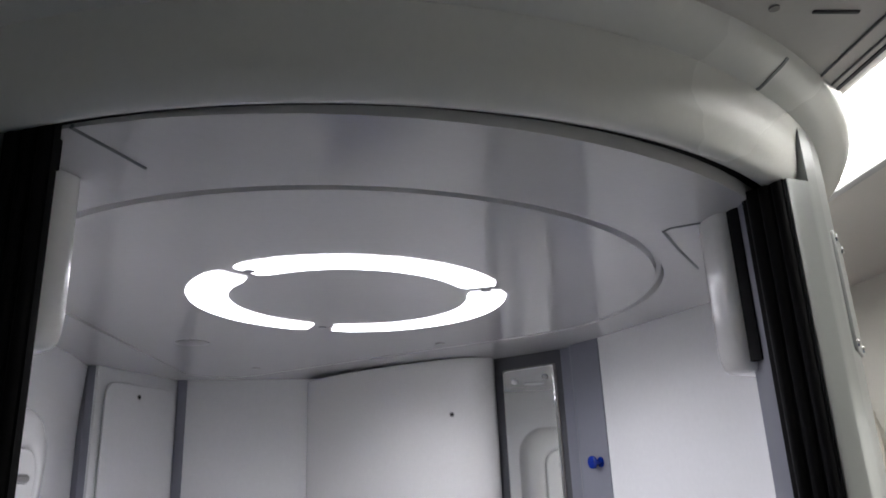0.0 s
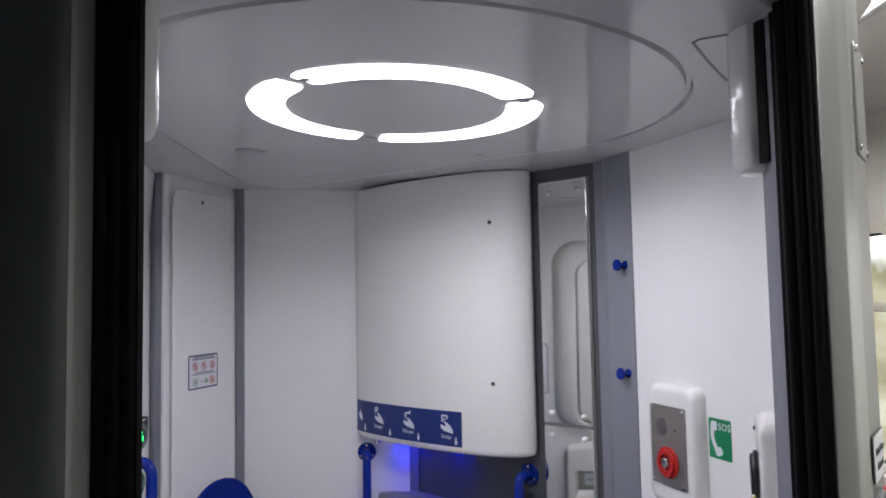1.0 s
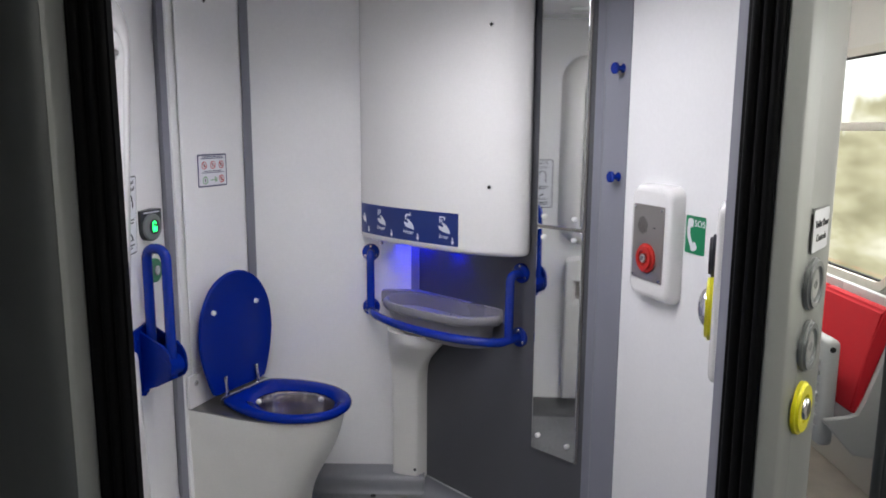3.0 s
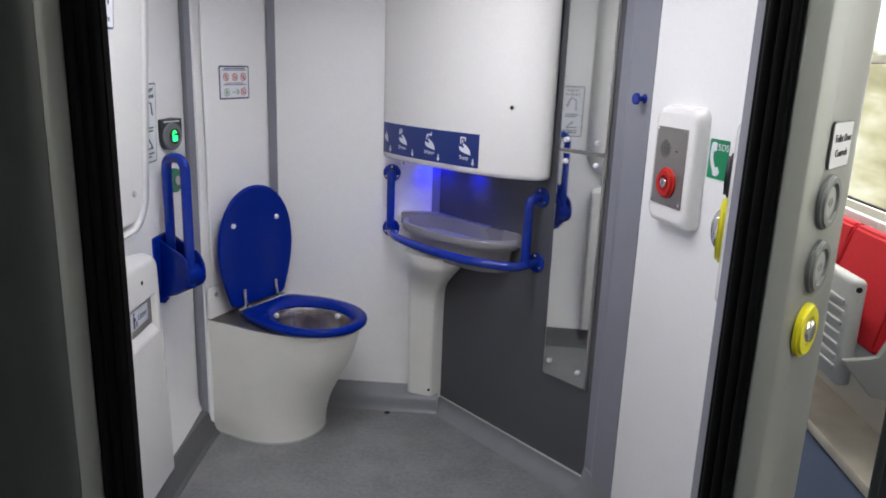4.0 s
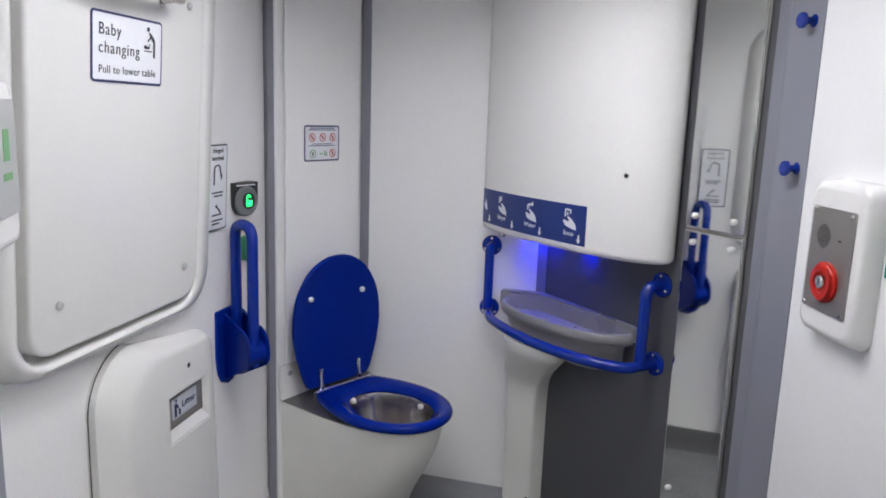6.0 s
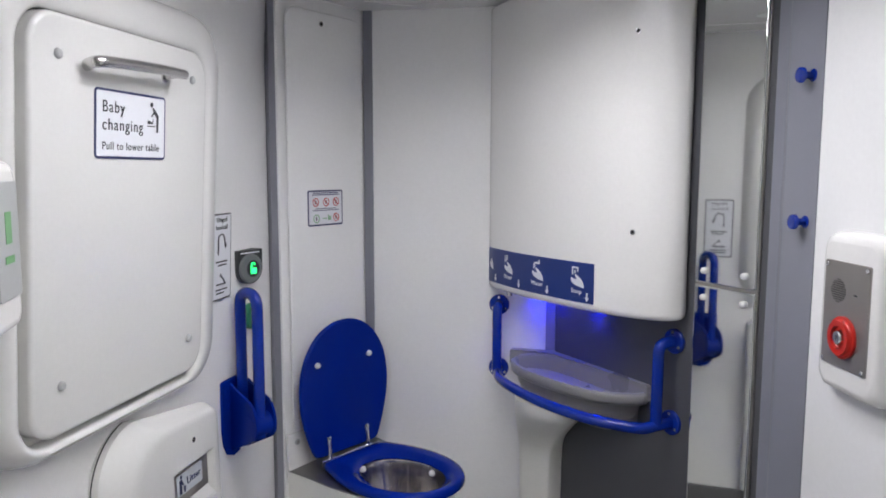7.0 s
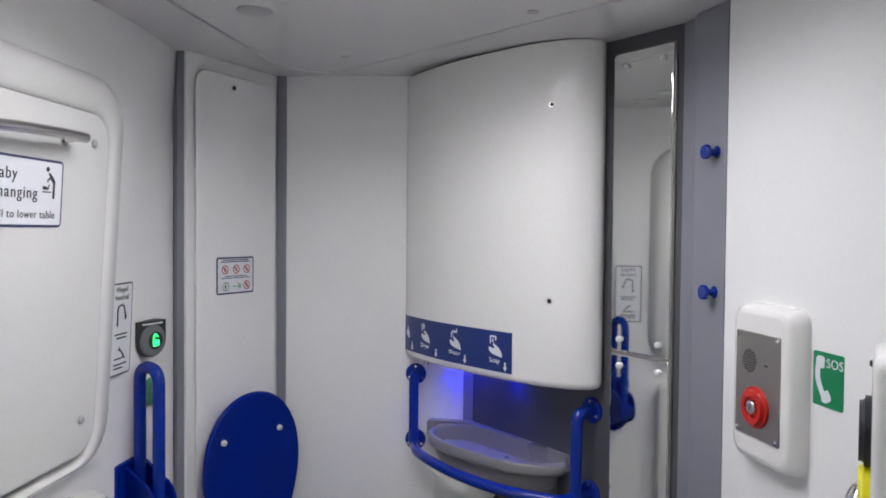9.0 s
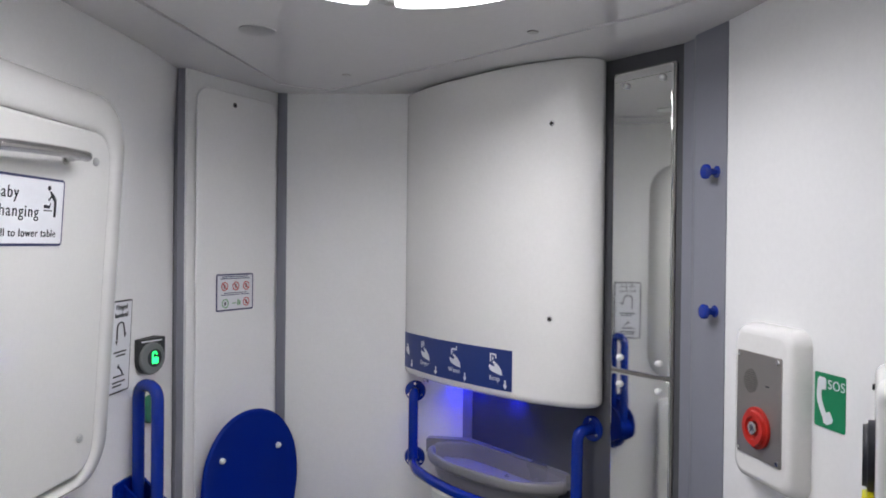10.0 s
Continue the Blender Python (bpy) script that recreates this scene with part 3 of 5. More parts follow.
# carries on the post's surface; its shade is painted into the darker colour
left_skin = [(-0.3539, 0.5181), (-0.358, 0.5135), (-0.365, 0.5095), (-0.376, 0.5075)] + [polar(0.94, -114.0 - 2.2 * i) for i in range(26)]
structure("skin_left", prism(left_skin + [polar(0.90, -114.0 - 2.2 * (25 - i)) for i in range(26)] + [(-0.3855, 0.5445)], 0, 2.36), SKIN_SHADED, angle=50, label="curved outer panel beside the doorway, painted darker for shade")


def revolve(profile, a0, a1, n=48):
    bm = bmesh.new()
    loops = []
    for i in range(n + 1):
        a = a0 + (a1 - a0) * i / n
        loops.append([bm.verts.new((*polar(r, a), z)) for r, z in profile])
    for p, q in zip(loops, loops[1:]):
        for k in range(len(profile)):
            j = (k + 1) % len(profile)
            bm.faces.new((p[k], p[j], q[j], q[k]))
    bm.faces.new(loops[0])
    bm.faces.new(loops[-1])
    return bm


structure("lintel", revolve([(0.868, 2.10), (0.868, 2.056), (0.874, 2.046), (0.886, 2.042), (0.898, 2.046), (0.908, 2.054), (0.914, 2.066), (0.917, 2.080), (0.919, 2.098), (0.923, 2.118), (0.929, 2.134), (0.925, 2.16), (0.88, 2.16)], -113.2, -40), LINTEL, label="curved off-white moulding over the doorway", angle=45)
structure("cornice", revolve([(0.90, 2.140), (0.922, 2.134), (0.934, 2.134), (0.966, 2.151), (0.974, 2.157), (0.979, 2.166), (0.981, 2.18), (0.981, 2.36), (0.90, 2.36)], -113.4, 15, 64), LINTEL, label="flared off-white cornice round the cubicle top", angle=45)
structure("door_track", revolve([(0.815, 2.056), (0.872, 2.056), (0.872, 2.10), (0.815, 2.10)], -114, -42), RUBBER, label="black door track slot")
closed_prism_obj("track_block", [polar(0.83, -112.5), polar(0.83, -109.5), polar(0.868, -109.5), polar(0.868, -112.5)], 2.015, 2.056, RUBBER)


def gear_cover(plan_pts, z0, strip, bolts):
    """A white rounded cover hanging from the ceiling beside the door, with its metal edge strip."""
    cx, cy = sum(p[0] for p in plan_pts) / len(plan_pts), sum(p[1] for p in plan_pts) / len(plan_pts)
    t = thing("gear_cover", pose(cx, cy, z0), "white moulded door gear cover under the ceiling", "cover", "door gear covers")
    line = list(plan_pts)
    for k in range(3):
        line = [q for (x0, y0), (x1, y1) in zip(line, line[1:] + line[:1]) for q in ((x0 * 0.8 + x1 * 0.2, y0 * 0.8 + y1 * 0.2), (x0 * 0.2 + x1 * 0.8, y0 * 0.2 + y1 * 0.8))]
    rings = [(1.03, 2.05), (1.03, z0 + 0.040), (1.01, z0 + 0.022), (0.95, z0 + 0.009), (0.84, z0 + 0.002), (0.65, z0)]
    part("shell", loft([[(cx + (x - cx) * k, cy + (y - cy) * k, z) for x, y in line] for k, z in rings]), WHITE_MOULD, t, angle=60)
    part("edge_strip", prism(strip, z0 + 0.012, 2.045), RUBBER, t, "black rubber edge strip")
    for x, y, z in bolts:
        part("bolt", disc(0.006, 0.002, -0.004, edge=0.002, n=14), CHROME, t, "", pose(x, y, z, 0, 0, 20))


gear_cover([(0.540, 0.876), (0.546, 0.810), (0.578, 0.803), (0.64, 0.815), (0.70, 0.87), (0.66, 0.93)], 1.80, [(0.560, 0.806), (0.5615, 0.793), (0.566, 0.785), (0.573, 0.785), (0.575, 0.810)], [])
gear_cover([(-0.335, 0.655), (-0.315, 0.70), (-0.40, 0.76), (-0.46, 0.70), (-0.40, 0.65)], 1.835, [(-0.338, 0.650), (-0.330, 0.640), (-0.36, 0.640), (-0.36, 0.655)], [(-0.345, 0.685, 1.99)])

# joint across the cornice, slot and bolt in the ceiling beside it
structure("trim_cornice_joint", revolve([(0.930, 2.15), (0.930, 2.1325), (0.934, 2.1328), (0.966, 2.1498), (0.9745, 2.1562), (0.9745, 2.17)], -53.45, -53.1, 2), GREY_PLASTIC)

# dropped ceiling of the vestibule, curving up beside the strip light
VAULT = [(-1.03, 2.166)] + [(0.58 + 0.268 * i / 32, 2.166 + 0.124 * (i / 32) ** 2.6) for i in range(33)]


def vault_z(x):
    for (x0, z0), (x1, z1) in zip(VAULT, VAULT[1:]):
        if x <= x1:
            return z0 + (z1 - z0) * (x - x0) / (x1 - x0)
    return VAULT[-1][1]


bm = bmesh.new()
loops = [[bm.verts.new((x, y, z)) for x, z in VAULT] + [bm.verts.new((x, y, z + 0.02)) for x, z in reversed(VAULT)] for y in (-1.69, 1.15)]
k = len(loops[0])
for i in range(k):
    bm.faces.new((loops[0][i], loops[0][(i + 1) % k], loops[1][(i + 1) % k], loops[1][i]))
for loop in loops:
    bm.faces.new(loop)
structure("ceiling_vestibule", bm, SALOON_WALL, label="off-white vestibule ceiling curving up to the light", angle=40)
for x, w in ((0.644, 0.0018), (0.681, 0.0018), (0.705, 0.006)):
    bm = bmesh.new()
    box(w, 2.8, 0.006, (x, -0.27, vault_z(x)), 0, 1, bm)
    structure("trim_ceiling_joint", bm, GREY_PLASTIC if w < 0.004 else INK, smooth=False)
t = thing("ceiling_slot", pose(0.5777, 0.5065, 2.166), "narrow dark slot in the vestibule ceiling", "slot")
bm = bmesh.new()
box(0.056, 0.006, 0.004, (0.5777, 0.5065, 2.166), 0.0015, 2, bm)
part("slot", bm, BLACK, t)
t = thing("ceiling_screw", pose(0.501, 0.500, 2.166), "small steel fixing screw in the ceiling", "screw", "ceiling screws")
screw(t, pose(0.501, 0.500, 2.166, -90, 0, 0), 0.006, PLATE, "screw_head")


# ---- outer vestibule and saloon ----
FLOOR_X0, FLOOR_X1, FLOOR_Y0, FLOOR_Y1 = -1.05, 1.9, -1.7, 7.0
bm = bmesh.new()
box(FLOOR_X1 - FLOOR_X0, FLOOR_Y1 - FLOOR_Y0, 0.04, ((FLOOR_X0 + FLOOR_X1) / 2, (FLOOR_Y0 + FLOOR_Y1) / 2, -0.055), 0, 1, bm)
structure("floor_saloon", bm, BLUE_FLOOR, smooth=False, label="worn blue vinyl coach floor")
bm = bmesh.new()
box(FLOOR_X1 - FLOOR_X0, FLOOR_Y1 - FLOOR_Y0, 0.04, ((FLOOR_X0 + FLOOR_X1) / 2, (FLOOR_Y0 + FLOOR_Y1) / 2, 2.345), 0, 1, bm)
structure("ceiling_saloon", bm, SALOON_WALL, smooth=False)
for name, w, d, x, y in (("wall_vestibule_left", 0.05, 2.7, -1.06, -0.35), ("wall_vestibule_back", 2.95, 0.05, 0.42, -1.72), ("wall_saloon_end", 2.95, 0.05, 0.42, 7.0), ("wall_behind", 1.75, 0.05, -0.2, 2.75), ("wall_saloon_left", 0.05, 4.3, -1.06, 4.85)):
    bm = bmesh.new()
    box(w, d, 2.4, (x, y, 1.15), 0, 1, bm)
    structure(name, bm, LIGHT_GREY if "vestibule" in name else SALOON_WALL, smooth=False)

WIN_X = 1.87
# the first window is unseen, added to light the right-hand outer panel
windows = [(0.70, 1.50), (2.50, 3.75), (4.2, 5.6)]


def bodyside():
    """Side panels between, under and over the windows, butted end to end."""
    edges = [FLOOR_Y0]
    for a, b in windows:
        edges += [a, b]
    edges.append(FLOOR_Y1)
    spans = [(y0, y1, i % 2 == 0) for i, (y0, y1) in enumerate(zip(edges, edges[1:]))]
    for y0, y1, solid in spans:
        for h, z in ([(2.4, 1.15)] if solid else [(0.95, 0.425), (0.53, 2.115)]):
            bm = bmesh.new()
            box(0.06, y1 - y0, h, (WIN_X + 0.03, (y0 + y1) / 2, z), 0, 1, bm)
            structure("wall_bodyside", bm, SALOON_WALL, smooth=False, label="cream coach side panel beside a window")


bodyside()


def coach_window(y0, y1, number):
    """Local frame: x along the coach, y outwards, z up."""
    m = Matrix.Translation((WIN_X, (y0 + y1) / 2, 1.375)) @ Matrix(((0, 1, 0), (-1, 0, 0), (0, 0, 1))).to_4x4()
    w, h = y1 - y0, 0.95
    win = tagged(thing("window_%d" % number, m, "coach window with an upper opening light and rounded corners", "window"), kind="structure")
    part("window_frame", frame_ring(rounded(w + 0.05, h + 0.05, 0.125), rounded(w - 0.02, h - 0.02, 0.095), 0.02, -0.014), CREAM, win, "", m)
    bm = bmesh.new()
    box(w - 0.03, 0.03, 0.035, (0, 0.0, 0.165), 0.006, 2, bm)
    part("transom", bm, CREAM, win, "", m)
    part("gasket", frame_ring(rounded(w - 0.018, h - 0.018, 0.095), rounded(w - 0.034, h - 0.034, 0.088), 0.022, 0.004), RUBBER, win, "thin black window gasket", m)
    for z0, z1 in ((-h / 2 + 0.01, 0.15), (0.18, h / 2 - 0.01)):
        bm = bmesh.new()
        box(w - 0.02, 0.006, z1 - z0, (0, 0.025, (z0 + z1) / 2), 0, 1, bm)
        pane = part("pane", bm, GLASS, win, "", m)
        pane.visible_shadow = False
    # area lamp standing in for daylight, weaker in the unseen first window
    lamp("window_daylight", "AREA", (2.6 if number == 1 else 10.0) * w, (1.0, 0.98, 0.93), look((WIN_X - 0.03, (y0 + y1) / 2, 1.40), (0.4, (y0 + y1) / 2, 0.75)), w - 0.1, h - 0.1)
    return win


for i, (a, b) in enumerate(windows):
    coach_window(a, b, i + 1)

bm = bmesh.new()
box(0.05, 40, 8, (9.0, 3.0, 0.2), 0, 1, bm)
structure("backdrop", bm, HEDGE, smooth=False, label="glowing backdrop of a blurred autumn hedge beyond the track")

# ceiling light strip over the aisle
strip = thing("strip_light", pose(1.15, 3.0, 2.30), "long glowing white diffuser along the coach ceiling", "light")
bm = bmesh.new()
box(0.255, 7.7, 0.03, (0.98, 2.55, 2.305), 0.008, 2, bm)
part("diffuser", bm, STRIP, strip)
bm = bmesh.new()
box(0.03, 5.3, 0.05, (0.838, 3.8, 2.30), 0.006, 2, bm)
box(0.03, 6.9, 0.05, (1.122, 3.0, 2.30), 0.006, 2, bm)
part("housing", bm, LIGHT_GREY, strip)


# cream floor edge and heater casing under the window
bm = bmesh.new()
box(0.25, 6.0, 0.05, (1.745, 3.6, -0.005), 0.008, 2, bm)
structure("trim_floor_edge", bm, BEIGE_FLOOR, label="worn beige vinyl floor edge under the seats")


def tip_up_seat(y):
    m, off = pose(1.65, y + 0.22, 0.30), Matrix.Translation((0.032, 0, -0.02))
    seat = thing("tip_up_seat", m, "red tip-up seat in a light grey shell", "seat", "tip-up seats")
    # backrest: a red upholstered pad, leaning back
    prof = [(1.585, 0.50), (1.62, 0.49), (1.735, 0.86), (1.730, 0.885), (1.70, 0.900), (1.672, 0.888), (1.63, 0.72)]
    bm = loft([[(x, y + dy, z) for x, z in prof] for dy in (0.0, 0.015, 0.425, 0.44)])
    bmesh.ops.bevel(bm, geom=bm.edges[:], offset=0.010, segments=3, affect="EDGES")
    part("backrest", bm, RED_FABRIC, seat, "", off)
    for dy in (-0.016, 0.456):
        prof = [(1.482, 0.478), (1.492, 0.462), (1.60, 0.34), (1.685, 0.325), (1.730, 0.60), (1.752, 0.87), (1.740, 0.892), (1.725, 0.875), (1.632, 0.560), (1.610, 0.495), (1.57, 0.487)]
        bm = loft([[(x, y + dy + e, z) for x, z in prof] for e in (-0.013, 0.013)])
        bmesh.ops.bevel(bm, geom=bm.edges[:], offset=0.004, segments=2, affect="EDGES")
        part("side_support", bm, LIGHT_GREY, seat, "", off)
    part("back_shell", box(0.03, 0.47, 0.50, (1.775, y + 0.22, 0.66), 0.008, 2), LIGHT_GREY, seat, "", off)
    pan = part("seat_pan", box(0.060, 0.40, 0.42, (1.520, y + 0.22, 0.560), 0.022, 3), LIGHT_GREY, seat, "folded-up grey seat pan", off)
    part("pivot_hole", disc(0.011, 0.0, -0.004, n=14), HOLE, pan, "", off @ pose(1.515, y + 0.02, 0.735))
    for k in range(7):
        part("slat", box(0.012, 0.34, 0.018, (1.488, y + 0.22, 0.42 + 0.043 * k), 0.004, 2), LIGHT_GREY, pan, "", off)
    if y < 2.4:
        part("wall_bracket", box(0.085, 0.07, 0.285, (1.79, y + 0.06, 0.728), 0.005, 2), LIGHT_GREY, seat, "", off)
    return seat


for y in (2.265, 2.73, 3.205):
    tip_up_seat(y)


bm = bmesh.new()
box(0.085, 0.74, 0.55, (1.822, 1.99, 0.285), 0.008, 2, bm)
structure("trim_heater_casing", bm, BLACK, label="black heater casing along the coach side")


def draught_screen():
    m = pose(1.45, 1.62, 0)
    s = thing("draught_screen", m, "clear draught screen in a dark grey tubular frame", "screen")
    loop = bent([(1.85, 1.60, 0.0), (1.85, 1.60, 1.372), (1.3385, 1.60, 1.372), (1.3385, 1.60, 0.0)], 0.075)
    part("frame", tube(loop, 0.0125), BLACK, s)
    bm = bmesh.new()
    box(0.49, 0.008, 0.43, (1.594, 1.60, 1.150), 0, 1, bm)
    pane = part("pane", bm, GLASS, s)
    pane.visible_shadow = False
    bm = bmesh.new()
    box(0.49, 0.018, 0.93, (1.594, 1.60, 0.470), 0.004, 2, bm)
    part("lower_panel", bm, BLACK, s)


draught_screen()


# ---- wash cabinet over the basin ----
CAB = smooth_line([(-0.247, 2.606, 0), (-0.243, 2.575, 0), (-0.205, 2.515, 0), (-0.10, 2.395, 0), (0.04, 2.272, 0), (0.15, 2.190, 0), (0.235, 2.143, 0), (0.305, 2.122, 0), (0.352, 2.123, 0), (0.384, 2.140, 0), (0.396, 2.165, 0), (0.398, 2.185, 0)], 6)
CAB = [(p.x, p.y) for p in CAB]


def cab_at(x, out=0.0):
    """Place and tangent on the cabinet's front at that x."""
    for a, b in zip(CAB, CAB[1:]):
        if a[0] <= x <= b[0]:
            k = (x - a[0]) / (b[0] - a[0])
            d = Vector((b[0] - a[0], b[1] - a[1])).normalized()
            n = Vector((d.y, -d.x))
            return Vector((x, a[1] + k * (b[1] - a[1]))) + n * out, d
    return Vector(CAB[-1]), Vector((1, 0))


def cab_matrix(x, z, out=0.0):
    p, d = cab_at(x, out)
    m = Matrix(((d.x, d.y, 0), (-d.y, d.x, 0), (0, 0, 1))).transposed().to_4x4()
    m.translation = (p.x, p.y, z)
    return m


def shrink(pts, k):
    """The front pulled back towards the wall by k."""
    out = []
    for p, n in zip(pts, side_normals(pts)):
        out.append((p[0] + n.x * k, p[1] + n.y * k))
    return out


def wash_cabinet():
    cab = thing("wash_cabinet", pose(0.1, 2.35, 1.08), "white moulded wash cabinet with bowed front over the basin", "cabinet")
    tail = [(0.36, 2.225), (-0.04, 2.605)]
    sections = []
    for z, k in ((1.083, 0.030), (1.083, 0.014), (1.087, 0.006), (1.094, 0.001), (1.104, 0.0), (1.5, 0.0), (2.0, 0.0), (2.030, 0.0), (2.0345, 0.001), (2.037, 0.0035), (2.038, 0.008), (2.038, 0.03)):
        sections.append([(x, y, z) for x, y in shrink(CAB, k)] + [(x, y, z) for x, y in tail])
    part("body", loft(sections), WHITE_MOULD, cab, angle=35)
    for z in (1.863, 1.325):
        m = cab_matrix(0.25, z, 0.0)
        part("lock", disc(0.008, 0.003, -0.002, edge=0.001, n=18), CHROME, cab, "small round budget lock", m)
        part("keyhole", disc(0.0055, -0.0015, -0.0026, n=14), HOLE, cab, "", m)
    # the instruction band
    xs = [-0.243 + (0.146 + 0.243) * i / 40 for i in range(41)]
    bm = bmesh.new()
    rows = []
    for x in xs:
        p, d = cab_at(x, 0.0022)
        q, d = cab_at(x, 0.0002)
        rows.append([bm.verts.new((p.x, p.y, 1.108)), bm.verts.new((p.x, p.y, 1.226)), bm.verts.new((q.x, q.y, 1.226)), bm.verts.new((q.x, q.y, 1.108))])
    for a, b in zip(rows, rows[1:]):
        for k in range(4):
            bm.faces.new((a[k], a[(k + 1) % 4], b[(k + 1) % 4], b[k]))
    bm.faces.new(rows[0])
    bm.faces.new(rows[-1])
    band = part("instruction_band", bm, LABEL_BLUE, cab, "dark blue label band with white hand symbols")
    # a hand held out, finger tips to the left, the wrist falling away to the right
    hand = [(-0.032, -0.001), (-0.029, 0.005), (-0.016, 0.001), (-0.006, 0.000), (-0.004, 0.006), (-0.013, 0.012), (-0.010, 0.017), (0.002, 0.012), (0.016, 0.004), (0.028, -0.008), (0.032, -0.024), (0.020, -0.022), (0.004, -0.020), (-0.014, -0.016), (-0.026, -0.010)]
    tops = {
        "Dryer": [[(-0.030, 0.014), (-0.026, 0.013), (-0.026, 0.036), (-0.030, 0.036)], [(-0.021, 0.018), (-0.017, 0.018), (-0.017, 0.037), (-0.021, 0.037)], [(-0.012, 0.022), (-0.008, 0.022), (-0.008, 0.038), (-0.012, 0.038)]],
        "Water": [[(-0.024, 0.012), (-0.019, 0.012), (-0.019, 0.024), (-0.013, 0.028), (0.010, 0.028), (0.010, 0.041), (0.005, 0.041), (0.005, 0.034), (-0.016, 0.034), (-0.024, 0.027)], [(-0.015, 0.020), (-0.011, 0.020), (-0.011, 0.024), (-0.015, 0.024)]],
        "Soap": [[(-0.026, 0.038), (0.004, 0.038), (0.004, 0.024), (-0.001, 0.024), (-0.001, 0.033), (-0.021, 0.033), (-0.021, 0.014), (-0.026, 0.014)], [(-0.015, 0.018), (-0.010, 0.018), (-0.010, 0.028), (-0.015, 0.028)]],
    }
    for x, word, ax in ((-0.226, "", -0.207), (-0.149, "Dryer", -0.107), (-0.036, "Water", -0.002), (0.097, "Soap", 0.127)):
        m = cab_matrix(x, 1.174, 0.0030)
        part("hand_symbol", slab([(p * (0.45 if not word else 0.82), q * 0.95) for p, q in hand], 0.0006, -0.0003), PAPER, band, "", m, smooth=False)
        for shape in tops.get(word, []):
            part("tap_symbol", slab([(p * 0.82, q) for p, q in shape], 0.0006, -0.0003), PAPER, band, "", m, smooth=False)
        if word:
            words(word, 0.020, PAPER, band, cab_matrix(x - 0.002, 1.134, 0.0034), align="CENTER")
            for k in range(5):
                part("braille_dot", disc(0.0016, 0.0, -0.0012, n=8), LABEL_DIM, band, "", cab_matrix(x - 0.016 + 0.008 * k, 1.121 + 0.003 * (k % 2), 0.0026))
        part("arrow", slab([(-0.0026, 0.014), (0.0026, 0.014), (0.0026, 0.000), (0.008, 0.000), (0, -0.012), (-0.008, 0.000), (-0.0026, 0.000)], 0.0006, -0.0003), PAPER, band, "", cab_matrix(ax, 1.125, 0.0030), smooth=False)
    # fittings under the cabinet
    for x, y in ((-0.066, 2.580), (0.005, 2.545), (0.126, 2.418)):
        m = pose(x, y, 1.080, -90, 0, 0)
        part("led_lens", disc(0.010, 0.006, -0.003, edge=0.002, n=16), LED, cab, "glowing blue light under the cabinet", m)
    bm = bmesh.new()
    tube([(-0.165, 2.545, 1.09), (-0.165, 2.545, 1.06)], 0.010, 12, bm)
    part("spout", bm, CHROME, cab)
    return cab


wash_cabinet()
for x, y, k in ((-0.066, 2.580, 0.26), (0.005, 2.545, 0.45), (0.126, 2.418, 0.65)):
    lamp("led_lamp", "SPOT", LED_POWER * k, (0.0, 0.008, 1.0), look((x, y, 1.070), (x + 0.022, y + 0.022, 0.84)), 0.012)
for o in bpy.data.lights:
    if o.type == "SPOT":
        o.spot_size, o.spot_blend = radians(150), 0.8


